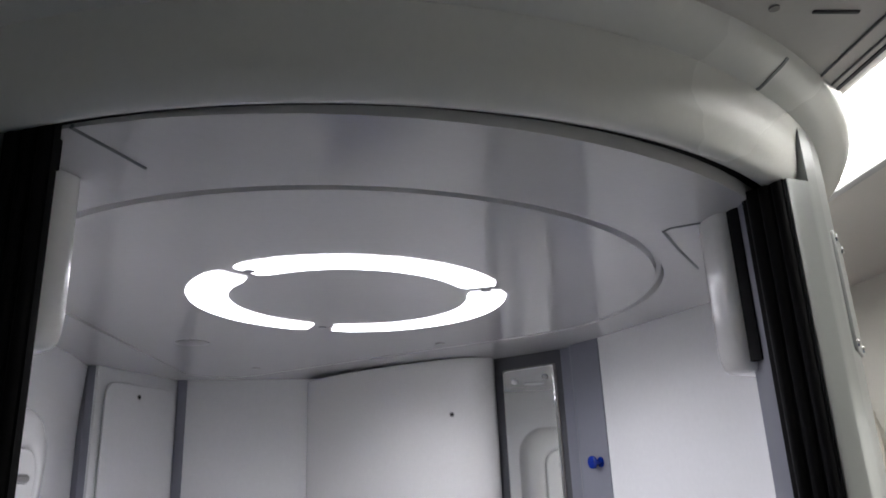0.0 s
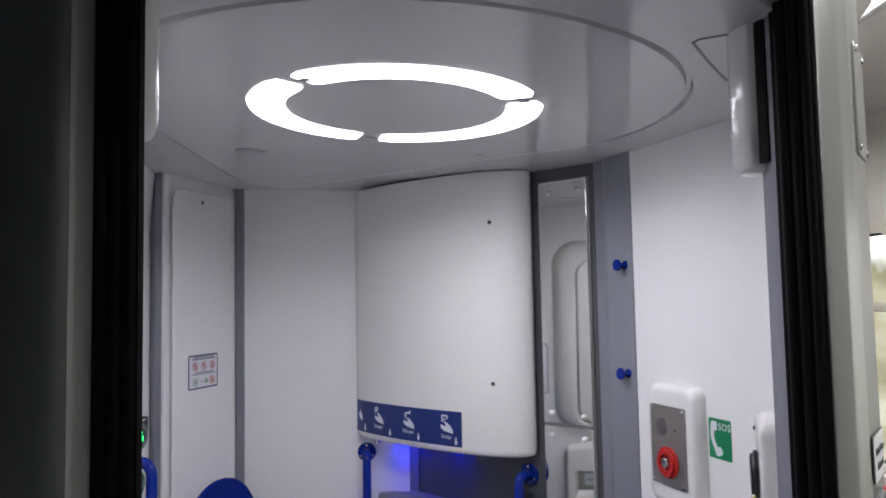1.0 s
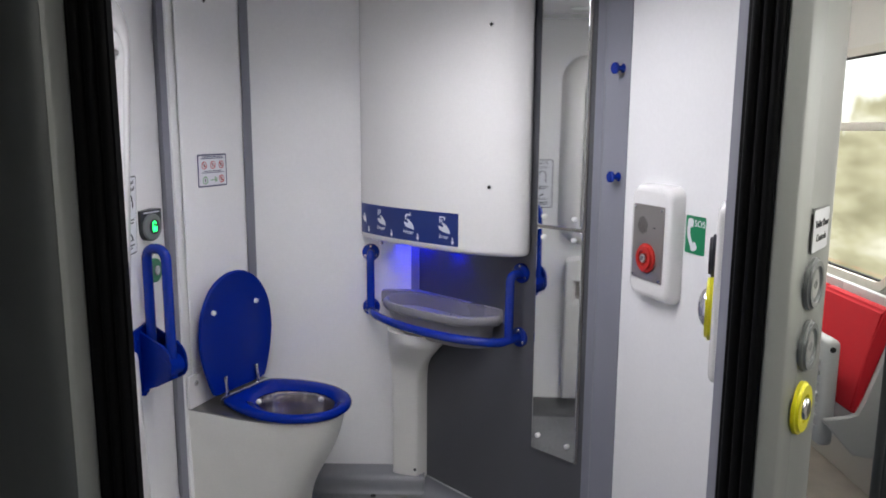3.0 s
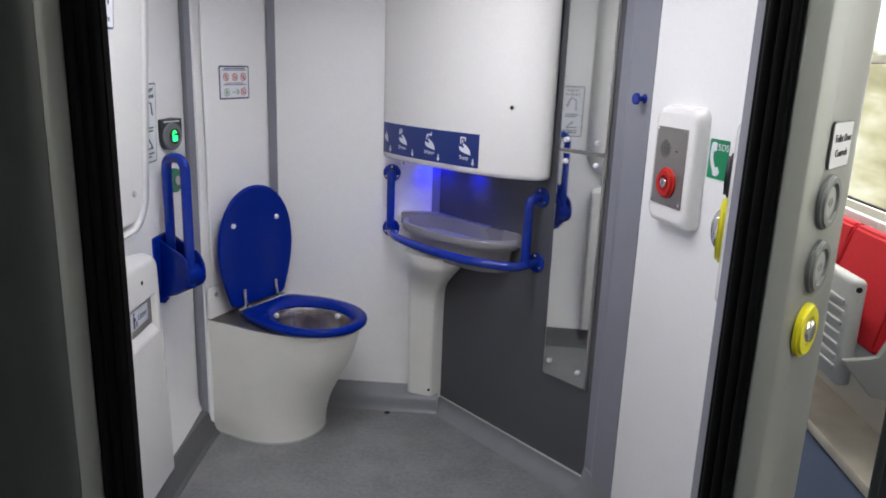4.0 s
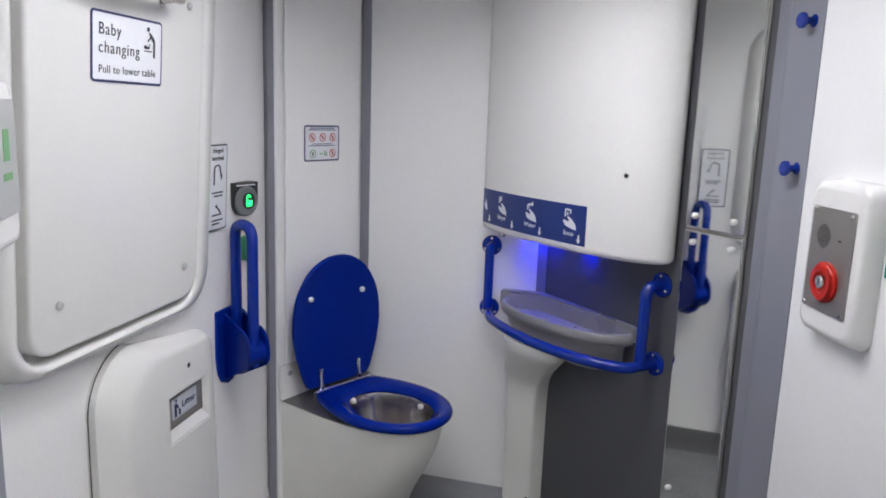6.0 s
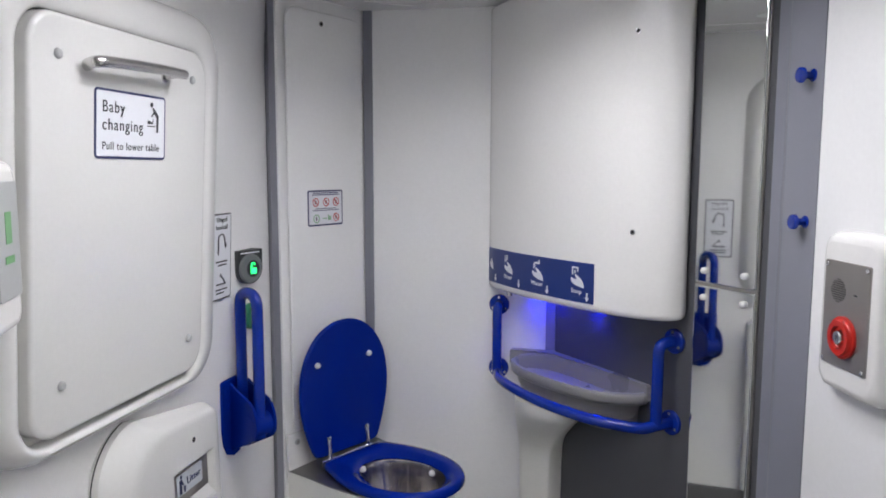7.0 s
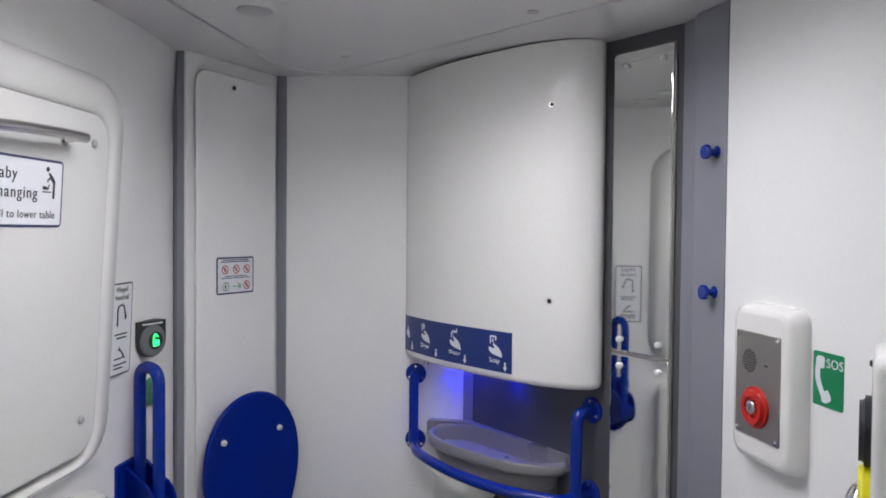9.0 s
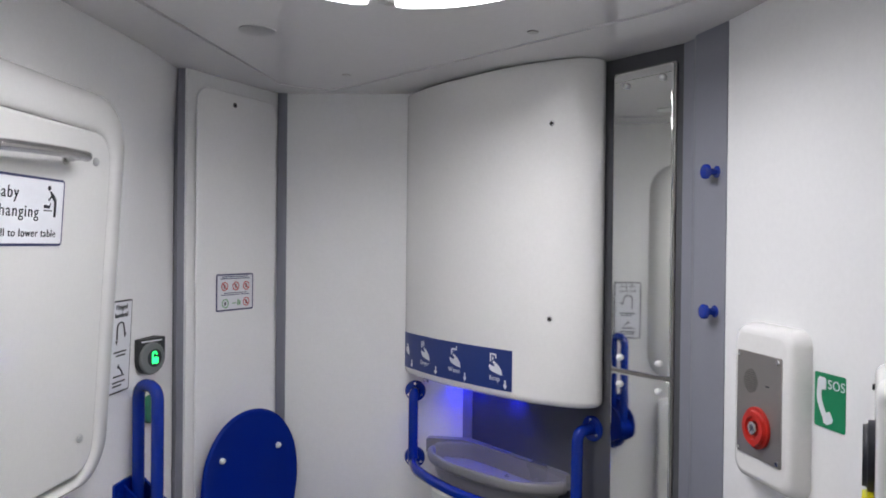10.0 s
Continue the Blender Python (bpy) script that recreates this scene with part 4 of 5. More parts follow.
# ---- basin, pedestal, rail ----
def basin():
    b = thing("basin", pose(0.1, 2.36, 0.70), "grey solid-surface corner hand basin with a shallow bowl", "basin")
    front = smooth_line([(-0.150, 2.566, 0), (-0.155, 2.530, 0), (-0.140, 2.480, 0), (-0.115, 2.440, 0), (-0.056, 2.376, 0), (0.05, 2.292, 0), (0.146, 2.234, 0), (0.215, 2.222, 0), (0.275, 2.228, 0), (0.305, 2.244, 0)], 5)
    front = [(p.x, p.y, 0.0) for p in front]
    back = [(0.300, 2.258, 0.5), (0.22, 2.340, 1), (0.13, 2.424, 1), (0.05, 2.498, 1), (0.0, 2.540, 1), (-0.040, 2.564, 1), (-0.09, 2.570, 1), (-0.135, 2.571, 0.6)]
    outer = front + back
    c = Vector((0.07, 2.41))

    def ring(k, z, shift=(0, 0), lift=0.0):
        return [(c.x + (x - c.x) * k + shift[0], c.y + (y - c.y) * k + shift[1], z + lift * w) for x, y, w in outer]

    def inner(k, z, lift=0.0, to=(0.0, 0.008)):
        return [(c.x + (x - c.x) * k + to[0] * (1 - w), c.y + (y - c.y) * k + to[1] * (1 - w), z + lift * w) for x, y, w in outer]

    up = 0.016
    # thick rounded rim round a wide shallow bowl
    part("bowl", loft([ring(0.86, 0.800, (0.012, 0.012)), ring(0.95, 0.804), ring(0.985, 0.809), ring(1.0, 0.817), ring(1.003, 0.825, (0, 0), up * 0.5), ring(1.0, 0.832, (0, 0), up), ring(0.990, 0.838, (0, 0), up), ring(0.975, 0.8405, (0, 0), up), inner(0.945, 0.8405, up), inner(0.930, 0.838, up), inner(0.920, 0.829, up), inner(0.908, 0.806, up * 0.8), inner(0.88, 0.778, 0.01), inner(0.82, 0.752), inner(0.66, 0.736), inner(0.42, 0.728), inner(0.22, 0.724), inner(0.08, 0.722)]), BASIN, b, angle=50)
    part("apron", loft([ring(0.74, 0.700, (0.036, 0.036)), ring(0.78, 0.706, (0.032, 0.032)), ring(0.80, 0.730, (0.029, 0.029)), ring(0.81, 0.775, (0.027, 0.027)), ring(0.85, 0.806, (0.020, 0.020))]), BASIN, b, "recessed grey apron under the bowl", angle=50)
    # raised ledge against the walls, wider in the corner
    ledge = [(-0.166, 2.603), (-0.167, 2.572), (-0.10, 2.569), (-0.045, 2.565), (-0.004, 2.541), (0.13, 2.422), (0.302, 2.256), (0.317, 2.262), (-0.02, 2.600)]
    lx, ly = sum(p[0] for p in ledge) / 9, sum(p[1] for p in ledge) / 9
    bm = loft([[(x, y, 0.815) for x, y in ledge], [(x, y, 0.857) for x, y in ledge], [(x + (lx - x) * 0.012, y + (ly - y) * 0.012, 0.862) for x, y in ledge], [(x + (lx - x) * 0.035, y + (ly - y) * 0.035, 0.864) for x, y in ledge]])
    part("splash_ledge", bm, BASIN, b, angle=30)
    part("waste", disc(0.018, 0.004, -0.003, n=20), STEEL, b, "steel waste outlet", pose(0.05, 2.40, 0.727, 90, 0, 0))
    return b


basin()


def pedestal():
    """White moulded leg, narrow below and flared under the basin."""
    rows = [
        (0.050, [(-0.118, 2.602), (-0.122, 2.560), (-0.102, 2.545), (-0.030, 2.532), (-0.008, 2.540), (0.022, 2.566)]),
        (0.30, [(-0.119, 2.602), (-0.123, 2.560), (-0.103, 2.545), (-0.030, 2.530), (-0.008, 2.538), (0.022, 2.566)]),
        (0.50, [(-0.121, 2.602), (-0.125, 2.556), (-0.105, 2.538), (-0.028, 2.520), (-0.004, 2.528), (0.024, 2.564)]),
        (0.57, [(-0.124, 2.602), (-0.130, 2.548), (-0.108, 2.520), (-0.014, 2.496), (0.014, 2.506), (0.034, 2.554)]),
        (0.62, [(-0.128, 2.602), (-0.135, 2.535), (-0.106, 2.486), (0.000, 2.450), (0.040, 2.464), (0.062, 2.520)]),
        (0.67, [(-0.130, 2.602), (-0.138, 2.525), (-0.104, 2.455), (0.014, 2.405), (0.072, 2.420), (0.092, 2.482)]),
        (0.715, [(-0.130, 2.602), (-0.138, 2.524), (-0.104, 2.450), (0.016, 2.398), (0.076, 2.414), (0.096, 2.478)]),
    ]
    sections = []
    for z, pts in rows:
        line = smooth_line([(x, y, 0) for x, y in pts], 5)
        sections.append([(p.x, p.y, z) for p in line])
    fine = []
    for i in range(len(sections)):
        fine.append([Vector(p) for p in sections[i]])
    dense = []
    for i in range(len(fine) - 1):
        for k in range(4):
            s = k / 4
            a, b2, c2, d2 = fine[max(i - 1, 0)], fine[i], fine[i + 1], fine[min(i + 2, len(fine) - 1)]
            dense.append([0.5 * ((2 * q) + (r - p) * s + (2 * p - 5 * q + 4 * r - t) * s * s + (3 * q - p - 3 * r + t) * s ** 3) for p, q, r, t in zip(a, b2, c2, d2)])
    dense.append(fine[-1])
    ped = thing("basin_pedestal", pose(-0.05, 2.56, 0.05), "white moulded pedestal flaring under the basin", "pedestal")
    part("leg", loft(dense), WHITE_PAN, ped, angle=60)
    part("screw", disc(0.006, 0.002, -0.002, n=12), HOLE, ped, "", pose(-0.028, 2.5325, 0.096, 0, 0, 10))


pedestal()


def flange(parent, face, s, z, r=0.036):
    m = face.at(s, z, 0.0)
    part("flange", disc(r, 0.0, -0.010, edge=0.004), BLUE, parent, "", m)
    for k in range(3):
        a = radians(90 + 120 * k)
        screw(parent, m @ Matrix.Translation((0.026 * math.cos(a), -0.011, 0.026 * math.sin(a))), 0.005, CHROME)


def basin_rail():
    r = thing("grab_rail", pose(0.1, 2.2, 0.78), "blue tubular grab rail bowed round the basin", "rail")
    l0 = Vector((-0.212, 2.60, 1.017))
    lx, ly = -0.208, 2.545
    ru = Vector((*DARK.xy(0.556, 0.0), 1.015))
    n_out = Vector((*DARK.xy(0.556, 1.0), 0)) - Vector((*DARK.xy(0.556, 0.0), 0))
    up = ru + n_out * 0.062
    rl = Vector((*DARK.xy(0.553, 0.0), 0.778))
    lo = rl + n_out * 0.062
    left = bent([l0, (lx, ly, 1.017), (lx, ly, 0.787)], 0.035)
    part("left_upright", tube(left, 0.0165), BLUE, r)
    part("left_stub", tube([(-0.212, 2.60, 0.787), (lx, ly, 0.787)], 0.0165), BLUE, r)
    low = smooth_line([(lx, ly + 0.005, 0.787), (-0.175, 2.455, 0.786), (-0.10, 2.352, 0.785), (0.0, 2.250, 0.784), (0.12, 2.167, 0.782), (0.22, 2.133, 0.779), (0.29, 2.130, 0.776), tuple(lo)], 6)
    part("bow", tube(low, 0.0165), BLUE, r)
    part("right_stub", tube([tuple(lo), tuple(rl)], 0.0165), BLUE, r)
    part("right_upright", tube(bent([tuple(lo), tuple(up), tuple(ru)], 0.055, 8), 0.0165), BLUE, r)
    flange(r, BACK, 0.478, 1.017)
    flange(r, BACK, 0.478, 0.787)
    flange(r, DARK, 0.556, 1.015)
    flange(r, DARK, 0.553, 0.778)


basin_rail()


# ---- mirrors ----
def mirror(z0, z1, label, studs):
    w, h = 0.190, z1 - z0
    m = DARK.at(0.727, (z0 + z1) / 2, 0.004) @ pose(0, 0, 0, 0, 0, 1.8)
    t = thing("mirror", m, label, "mirror", "mirrors")
    part("glass", slab(rounded(w, h, 0.008, 3), 0.0, -0.012, 0.005), MIRROR, t, "", m)
    part("backing", slab(rounded(w + 0.006, h + 0.006, 0.006, 3), 0.001, -0.005), PLATE, t, "", m)
    for x, z in studs:
        mm = m @ Matrix.Translation((x, -0.012, z - (z0 + z1) / 2))
        part("stud", disc(0.0085, 0.0, -0.010, edge=0.006, n=16), WHITE_PLASTIC, t, "white plastic fixing stud", mm)


mirror(1.197, 1.990, "tall narrow steel mirror on the charcoal wall", [(-0.050, 1.952), (0.064, 1.955), (-0.062, 1.231), (0.062, 1.231)])
mirror(0.386, 1.191, "lower steel mirror panel on the charcoal wall", [(-0.062, 1.160), (0.062, 1.160), (-0.065, 0.443), (0.062, 0.440)])

# ---- coat hooks ----
HOOK = Face((0.600, 1.912), (0.632, 1.826))


def coat_hook(z):
    m = HOOK.at(0.072, z, 0.0)
    t = thing("coat_hook", m, "round blue coat peg on the lilac-grey column", "hook", "coat pegs")
    bm = bmesh.new()
    tube([(0, 0.020, 0), (0, -0.024, 0)], 0.0080, 14, bm)
    part("peg", bm, BLUE, t, "", m)
    part("knob", disc(0.0168, -0.025, -0.035, edge=0.004, n=26), BLUE, t, "", m)
    bm = loft([[(r * math.cos(radians(a)), y, r * math.sin(radians(a))) for a in range(0, 360, 18)] for y, r in ((-0.012, 0.0080), (-0.020, 0.0095), (-0.026, 0.0145))])
    part("neck", bm, BLUE, t, "", m)
    part("base", disc(0.014, 0.01, -0.004, edge=0.002, n=22), BLUE, t, "", m)


for z in (1.699, 1.382):
    coat_hook(z)


# ---- emergency call unit and its sign ----
def call_unit():
    m = RIGHT.at(0.190, 1.217, 0.0)
    t = thing("emergency_call_unit", m, "white moulded emergency call unit with red push button", "intercom")
    shell = [[(x * (1 - 2 * k / 0.200), y, z * (1 - 2 * k / 0.318)) for x, z in rounded(0.200, 0.318, 0.030)] for y, k in ((0.0, 0.0), (-0.006, 0.0), (-0.012, 0.001), (-0.026, 0.005), (-0.032, 0.008), (-0.0365, 0.013), (-0.038, 0.020))]
    part("housing", loft(shell), WHITE_MOULD, t, "", m, angle=50)
    mp = m @ Matrix.Translation((-0.0035, -0.038, 0.0))
    plate = part("plate", slab(rounded(0.143, 0.207, 0.004, 3), 0.001, -0.003, 0.001), PLATE, t, "matt steel face plate", mp)
    for x in (-0.063, 0.063):
        for z in (-0.0955, 0.0955):
            screw(plate, mp @ Matrix.Translation((x, -0.003, z)), 0.005, CHROME)
    bm = bmesh.new()
    for i in range(-5, 6):
        for j in range(-5, 6):
            if i * i + j * j <= 26:
                disc(0.0011, 0.0, -0.0008, bm, (i * 0.0044, j * 0.0044), 8)
    part("speaker_holes", bm, HOLE, plate, "", mp @ Matrix.Translation((-0.024, -0.0032, 0.046)))
    bars([(0, 0, 0.010, 0.003)], INK, plate, mp @ Matrix.Translation((0.030, -0.0034, 0.044)))
    mb = mp @ Matrix.Translation((0.0005, -0.003, -0.042))
    bm = frame_ring([(0.041 * math.cos(a), 0.041 * math.sin(a)) for a in [2 * math.pi * i / 32 for i in range(32)]], [(0.0145 * math.cos(a), 0.0145 * math.sin(a)) for a in [2 * math.pi * i / 32 for i in range(32)]], 0.0, -0.013)
    bmesh.ops.bevel(bm, geom=[e for e in bm.edges if abs(e.verts[0].co.y - e.verts[1].co.y) < 1e-6 and e.verts[0].co.y < -0.012 and abs(e.verts[0].co.length - e.verts[1].co.length) < 1e-5], offset=0.008, segments=5, affect="EDGES")
    part("guard_ring", bm, RED, t, "red plastic guard ring", mb)
    part("push_button", disc(0.0138, 0.0, -0.015, edge=0.003), STEEL, t, "steel push button", mb)
    bars([(0, 0, 0.004, 0.011), (0.0, 0.004, 0.008, 0.002)], GREY_PLASTIC, t, mb @ Matrix.Translation((0, -0.0155, 0)), "button_mark")


call_unit()


def sos_sign():
    m = RIGHT.at(0.3378, 1.2575, 0.0)
    t = thing("sos_sign", m, "green safety sign with white handset and the letters SOS", "sign")
    plate = part("plate", slab(rounded(0.078, 0.097, 0.004, 3), 0.0, -0.0015), GREEN, t, "", m)
    ms = m @ Matrix.Translation((0, -0.0022, 0))
    hs = [(q.x, q.y) for q in smooth_line([(-0.022, 0.032, 0), (-0.026, 0.016, 0), (-0.024, -0.004, 0), (-0.010, -0.030, 0)], 5)]
    ns = side_normals(hs)
    bm = slab([(x + n.x * 0.0062, z + n.y * 0.0062) for (x, z), n in zip(hs, ns)] + [(x - n.x * 0.0062, z - n.y * 0.0062) for (x, z), n in reversed(list(zip(hs, ns)))], 0.0003, -0.0003)
    slab([(-0.030, 0.036), (-0.025, 0.041), (-0.012, 0.041), (-0.008, 0.037), (-0.009, 0.020), (-0.022, 0.018), (-0.031, 0.024)], 0.0003, -0.0004, 0, bm)
    slab([(-0.017, -0.026), (0.001, -0.017), (0.010, -0.030), (0.008, -0.036), (-0.004, -0.042), (-0.014, -0.040)], 0.0003, -0.0004, 0, bm)
    part("handset_symbol", bm, PAPER, plate, "", ms, smooth=False)
    words("SOS", 0.0235, PAPER, plate, ms @ Matrix.Translation((-0.004, 0, 0.0225)))


sos_sign()


# ---- inner door control box ----
def button_ring(parent, m, r_out, r_in, mat, depth, name, label=""):
    a = [2 * math.pi * i / 32 for i in range(32)]
    bm = frame_ring([(r_out * math.cos(x), r_out * math.sin(x)) for x in a], [(r_in * math.cos(x), r_in * math.sin(x)) for x in a], 0.0, -depth)
    bmesh.ops.bevel(bm, geom=[e for e in bm.edges if abs(e.verts[0].co.y - e.verts[1].co.y) < 1e-6 and e.verts[0].co.y < -depth + 1e-4 and abs(e.verts[0].co.length - e.verts[1].co.length) < 1e-5], offset=min(depth * 0.45, (r_out - r_in) * 0.4), segments=3, affect="EDGES")
    return part(name, bm, mat, parent, label, m, angle=75)


def control_box():
    face = Face((0.680, 1.142), (0.622, 0.993))
    m = face.at(0.080, 1.210, 0.0)
    t = thing("door_control_box", m, "white door control box with black and yellow buttons inside", "control box")
    part("housing", slab(rounded(0.165, 0.345, 0.022), 0.10, 0.0, 0.014, steps=4), WHITE_MOULD, t, "", m)
    ring = [radians(a) for a in range(0, 360, 12)]
    for z, mat, lab, r, r_in, dome in ((0.066, INK, "black surround", 0.043, 0.024, ((0.0, 0.023), (-0.011, 0.023), (-0.013, 0.020))), (-0.039, YELLOW, "yellow surround", 0.066, 0.041, ((0.0, 0.040), (-0.013, 0.040), (-0.019, 0.035), (-0.024, 0.026), (-0.0275, 0.014), (-0.028, 0.006)))):
        mb = m @ Matrix.Translation((-0.004, 0.0, z))
        button_ring(t, mb, r, r_in, mat, 0.013, "button_surround", lab)
        part("push_button", loft([[(q * math.cos(a), y, q * math.sin(a)) for a in ring] for y, q in dome]), CHROME if mat is YELLOW else INK, t, "", mb)
    for x, z in ((-0.066, -0.14), (-0.066, 0.14)):
        screw(t, m @ Matrix.Translation((x, 0.0, z)), 0.004, HOLE)


control_box()


# ---- toilet ----
def toilet():
    o = Vector((-0.690, 2.375, 0))
    u = Vector((0.898, -0.440, 0)).normalized()
    p = Vector((0.440, 0.898, 0)).normalized()
    m = Matrix((u, p, (0, 0, 1))).transposed().to_4x4()
    m.translation = o
    wc = thing("toilet", m, "pale moulded toilet pan with blue seat and raised lid", "toilet")

    def pan_ring(front, half, z, inset=0.0, back=-0.125, n=36):
        """A plan outline: square against the wall, straight flanks, round nose."""
        pts = [(back + inset, -half - 0.012 + inset), ((back + 0.02) / 2, -half - 0.006 + inset)]
        start = 0.02
        for i in range(n + 1):
            a = radians(-90 + 180 * i / n)
            pts.append((start + (front - inset - start) * max(math.cos(a), 0) ** 0.92, (half - inset) * math.copysign(abs(math.sin(a)) ** 0.95, math.sin(a))))
        pts += [((back + 0.02) / 2, half + 0.004 - inset), (back + inset, half + 0.006 - inset), (back + inset, 0)]
        return [(x, y, z) for x, y in pts]

    rows = [(0.0, 0.260, 0.190), (0.09, 0.276, 0.189), (0.17, 0.306, 0.189), (0.25, 0.352, 0.190), (0.32, 0.394, 0.192), (0.38, 0.422, 0.195), (0.43, 0.438, 0.197), (0.462, 0.447, 0.198), (0.472, 0.446, 0.197)]
    dense = []
    for i in range(len(rows) - 1):
        q = [rows[max(i - 1, 0)], rows[i], rows[i + 1], rows[min(i + 2, len(rows) - 1)]]
        for k in range(3):
            s = k / 3
            dense.append([0.5 * (2 * q[1][j] + (q[2][j] - q[0][j]) * s + (2 * q[0][j] - 5 * q[1][j] + 4 * q[2][j] - q[3][j]) * s * s + (3 * q[1][j] - q[0][j] - 3 * q[2][j] + q[3][j]) * s ** 3) for j in range(3)])
    dense.append(rows[-1])
    mid = 0.245

    def hole(k, z, shift=0.0, half=0.138, back=0.180, tip=0.172):
        """The bowl's egg-shaped ring, one point for each point of the pan's outline."""
        pts = []
        for x, y, q in pan_ring(0.447, 0.198, 0):
            a = math.atan2(y, x - mid)
            pts.append((mid + shift + (tip if math.cos(a) > 0 else back) * math.cos(a) * k, half * math.sin(a) * k, z))
        return pts

    part("pan", loft([pan_ring(f, h, z) for z, f, h in dense] + [hole(1.0, 0.472), hole(1.0, 0.44)], cap=False), WHITE_PAN, wc, "", m, angle=42)
    part("deck_plate", loft([pan_ring(0.444, 0.196, 0.4725), pan_ring(0.446, 0.198, 0.4735), pan_ring(0.446, 0.198, 0.477), pan_ring(0.443, 0.195, 0.479), hole(1.03, 0.479), hole(1.01, 0.474)], cap=False), DECK, wc, "dull steel deck and rim under the seat", m, angle=50)
    bowl = loft([hole(1.02, 0.4795), hole(1.0, 0.4805), hole(0.985, 0.476), hole(1, 0.42, 0, 0.136, 0.178, 0.167), hole(1, 0.36, 0, 0.134, 0.176, 0.150), hole(1, 0.30, -0.010, 0.130, 0.165, 0.118), hole(1, 0.25, -0.025, 0.122, 0.150, 0.088), hole(1, 0.21, -0.045, 0.106, 0.132, 0.060), hole(1, 0.18, -0.05, 0.08, 0.10, 0.04), hole(1, 0.17, -0.05, 0.03, 0.04, 0.02)], cap=False)
    bmesh.ops.holes_fill(bowl, edges=[e for e in bowl.edges if e.is_boundary and e.verts[0].co.z < 0.3])
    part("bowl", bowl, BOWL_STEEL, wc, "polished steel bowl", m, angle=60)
    part("joint_bead", tube([Vector((x, y, 0.003)) for x, y, q in pan_ring(0.262, 0.192, 0)[1:-2]], 0.004, 8), LIGHT_GREY, wc, "", m)

    # plan of seat and lid: straight at the hinges, widest past the middle, round in front
    half = [(0.0, 0.112), (0.010, 0.136), (0.06, 0.157), (0.14, 0.180), (0.23, 0.190), (0.33, 0.174), (0.41, 0.126), (0.452, 0.064), (0.464, 0.0)]
    plan_line = [(q.x, q.y) for q in smooth_line([(x, y, 0) for x, y in half] + [(x, -y, 0) for x, y in reversed(half[:-1])], 5)]
    plan_line.append((0.0, -0.04))
    plan_line.append((0.0, 0.04))
    n = len(plan_line)

    def egg(x, y):
        a = math.atan2(y / 0.19, (x - 0.235) / 0.235)
        return 0.250 + (0.154 if math.cos(a) > 0 else 0.168) * math.cos(a), 0.121 * math.sin(a)

    start = 0.006
    sec = [(0.0, 0.494), (0.02, 0.490), (0.10, 0.497), (0.35, 0.509), (0.62, 0.515), (0.86, 0.514), (0.965, 0.508), (1.0, 0.500), (0.985, 0.491), (0.93, 0.488), (0.08, 0.486)]
    bm = bmesh.new()
    loops = []
    for k, z in sec:
        loop = []
        for x, y in plan_line:
            ex, ey = egg(x, y)
            loop.append(bm.verts.new((start + x * k + ex * (1 - k), y * k + ey * (1 - k), z)))
        loops.append(loop)
    loops.append(loops[0])
    for a, b in zip(loops, loops[1:]):
        for i in range(n):
            j = (i + 1) % n
            bm.faces.new((a[i], a[j], b[j], b[i]))
    seat = part("seat", bm, BLUE_SEAT, wc, "glossy blue toilet seat", m, angle=60)
    for x, y in ((0.107, -0.043), (0.302, 0.090)):
        bm = bmesh.new()
        bmesh.ops.create_uvsphere(bm, u_segments=14, v_segments=8, radius=0.0105)
        part("buffer", bm, WHITE_PLASTIC, seat, "white rubber buffer", m @ Matrix.Translation((x, y, 0.485)))

    # lid: raised, leaning a little back
    lean = m @ Matrix.Translation((-0.018, -0.006, 0.508)) @ Matrix.Rotation(radians(-1.0), 4, "Y")
    layers = [(-0.014, 0.90), (-0.012, 0.965), (-0.005, 1.0), (0.001, 1.0), (0.006, 0.985), (0.0075, 0.965), (0.006, 0.945), (0.004, 0.6)]
    bm = loft([[(x, b * k * 1.04, 0.235 + (a - 0.235) * k + 0.006) for a, b in plan_line] for x, k in layers])
    lid = part("lid", bm, BLUE_SEAT, wc, "glossy blue lid standing open", lean, angle=50)
    for y, z in ((-0.125, 0.331), (0.107, 0.331)):
        part("buffer", disc(0.010, 0.0, -0.011, edge=0.006, n=14), WHITE_PLASTIC, lid, "white rubber buffer", lean @ Matrix.Translation((0.0045, y, z)) @ Matrix.Rotation(radians(90), 4, "Z"))
    # hinges: a rod along the back of the seat and two straps up the lid
    part("hinge_rod", tube([(0.000, -0.132, 0.506), (0.000, 0.132, 0.506)], 0.0045, 10), CHROME, wc, "chrome hinge rod", m)
    for y in (-0.094, 0.078):
        bm = bmesh.new()
        tube(bent([(0.001, y, 0.500), (-0.002, y, 0.530), (-0.008, y, 0.574)], 0.012), 0.0068, 12, bm)
        box(0.007, 0.018, 0.020, (-0.008, y, 0.574), 0.003, 2, bm)
        tube([(0.000, y - 0.016, 0.506), (0.000, y + 0.016, 0.506)], 0.0085, 14, bm)
        part("hinge", bm, CHROME, wc, "chrome hinge", m)
    part("hinge_block", box(0.022, 0.245, 0.020, (0.000, 0, 0.488), 0.003, 2), BLACK, wc, "", m)
    return wc


toilet()


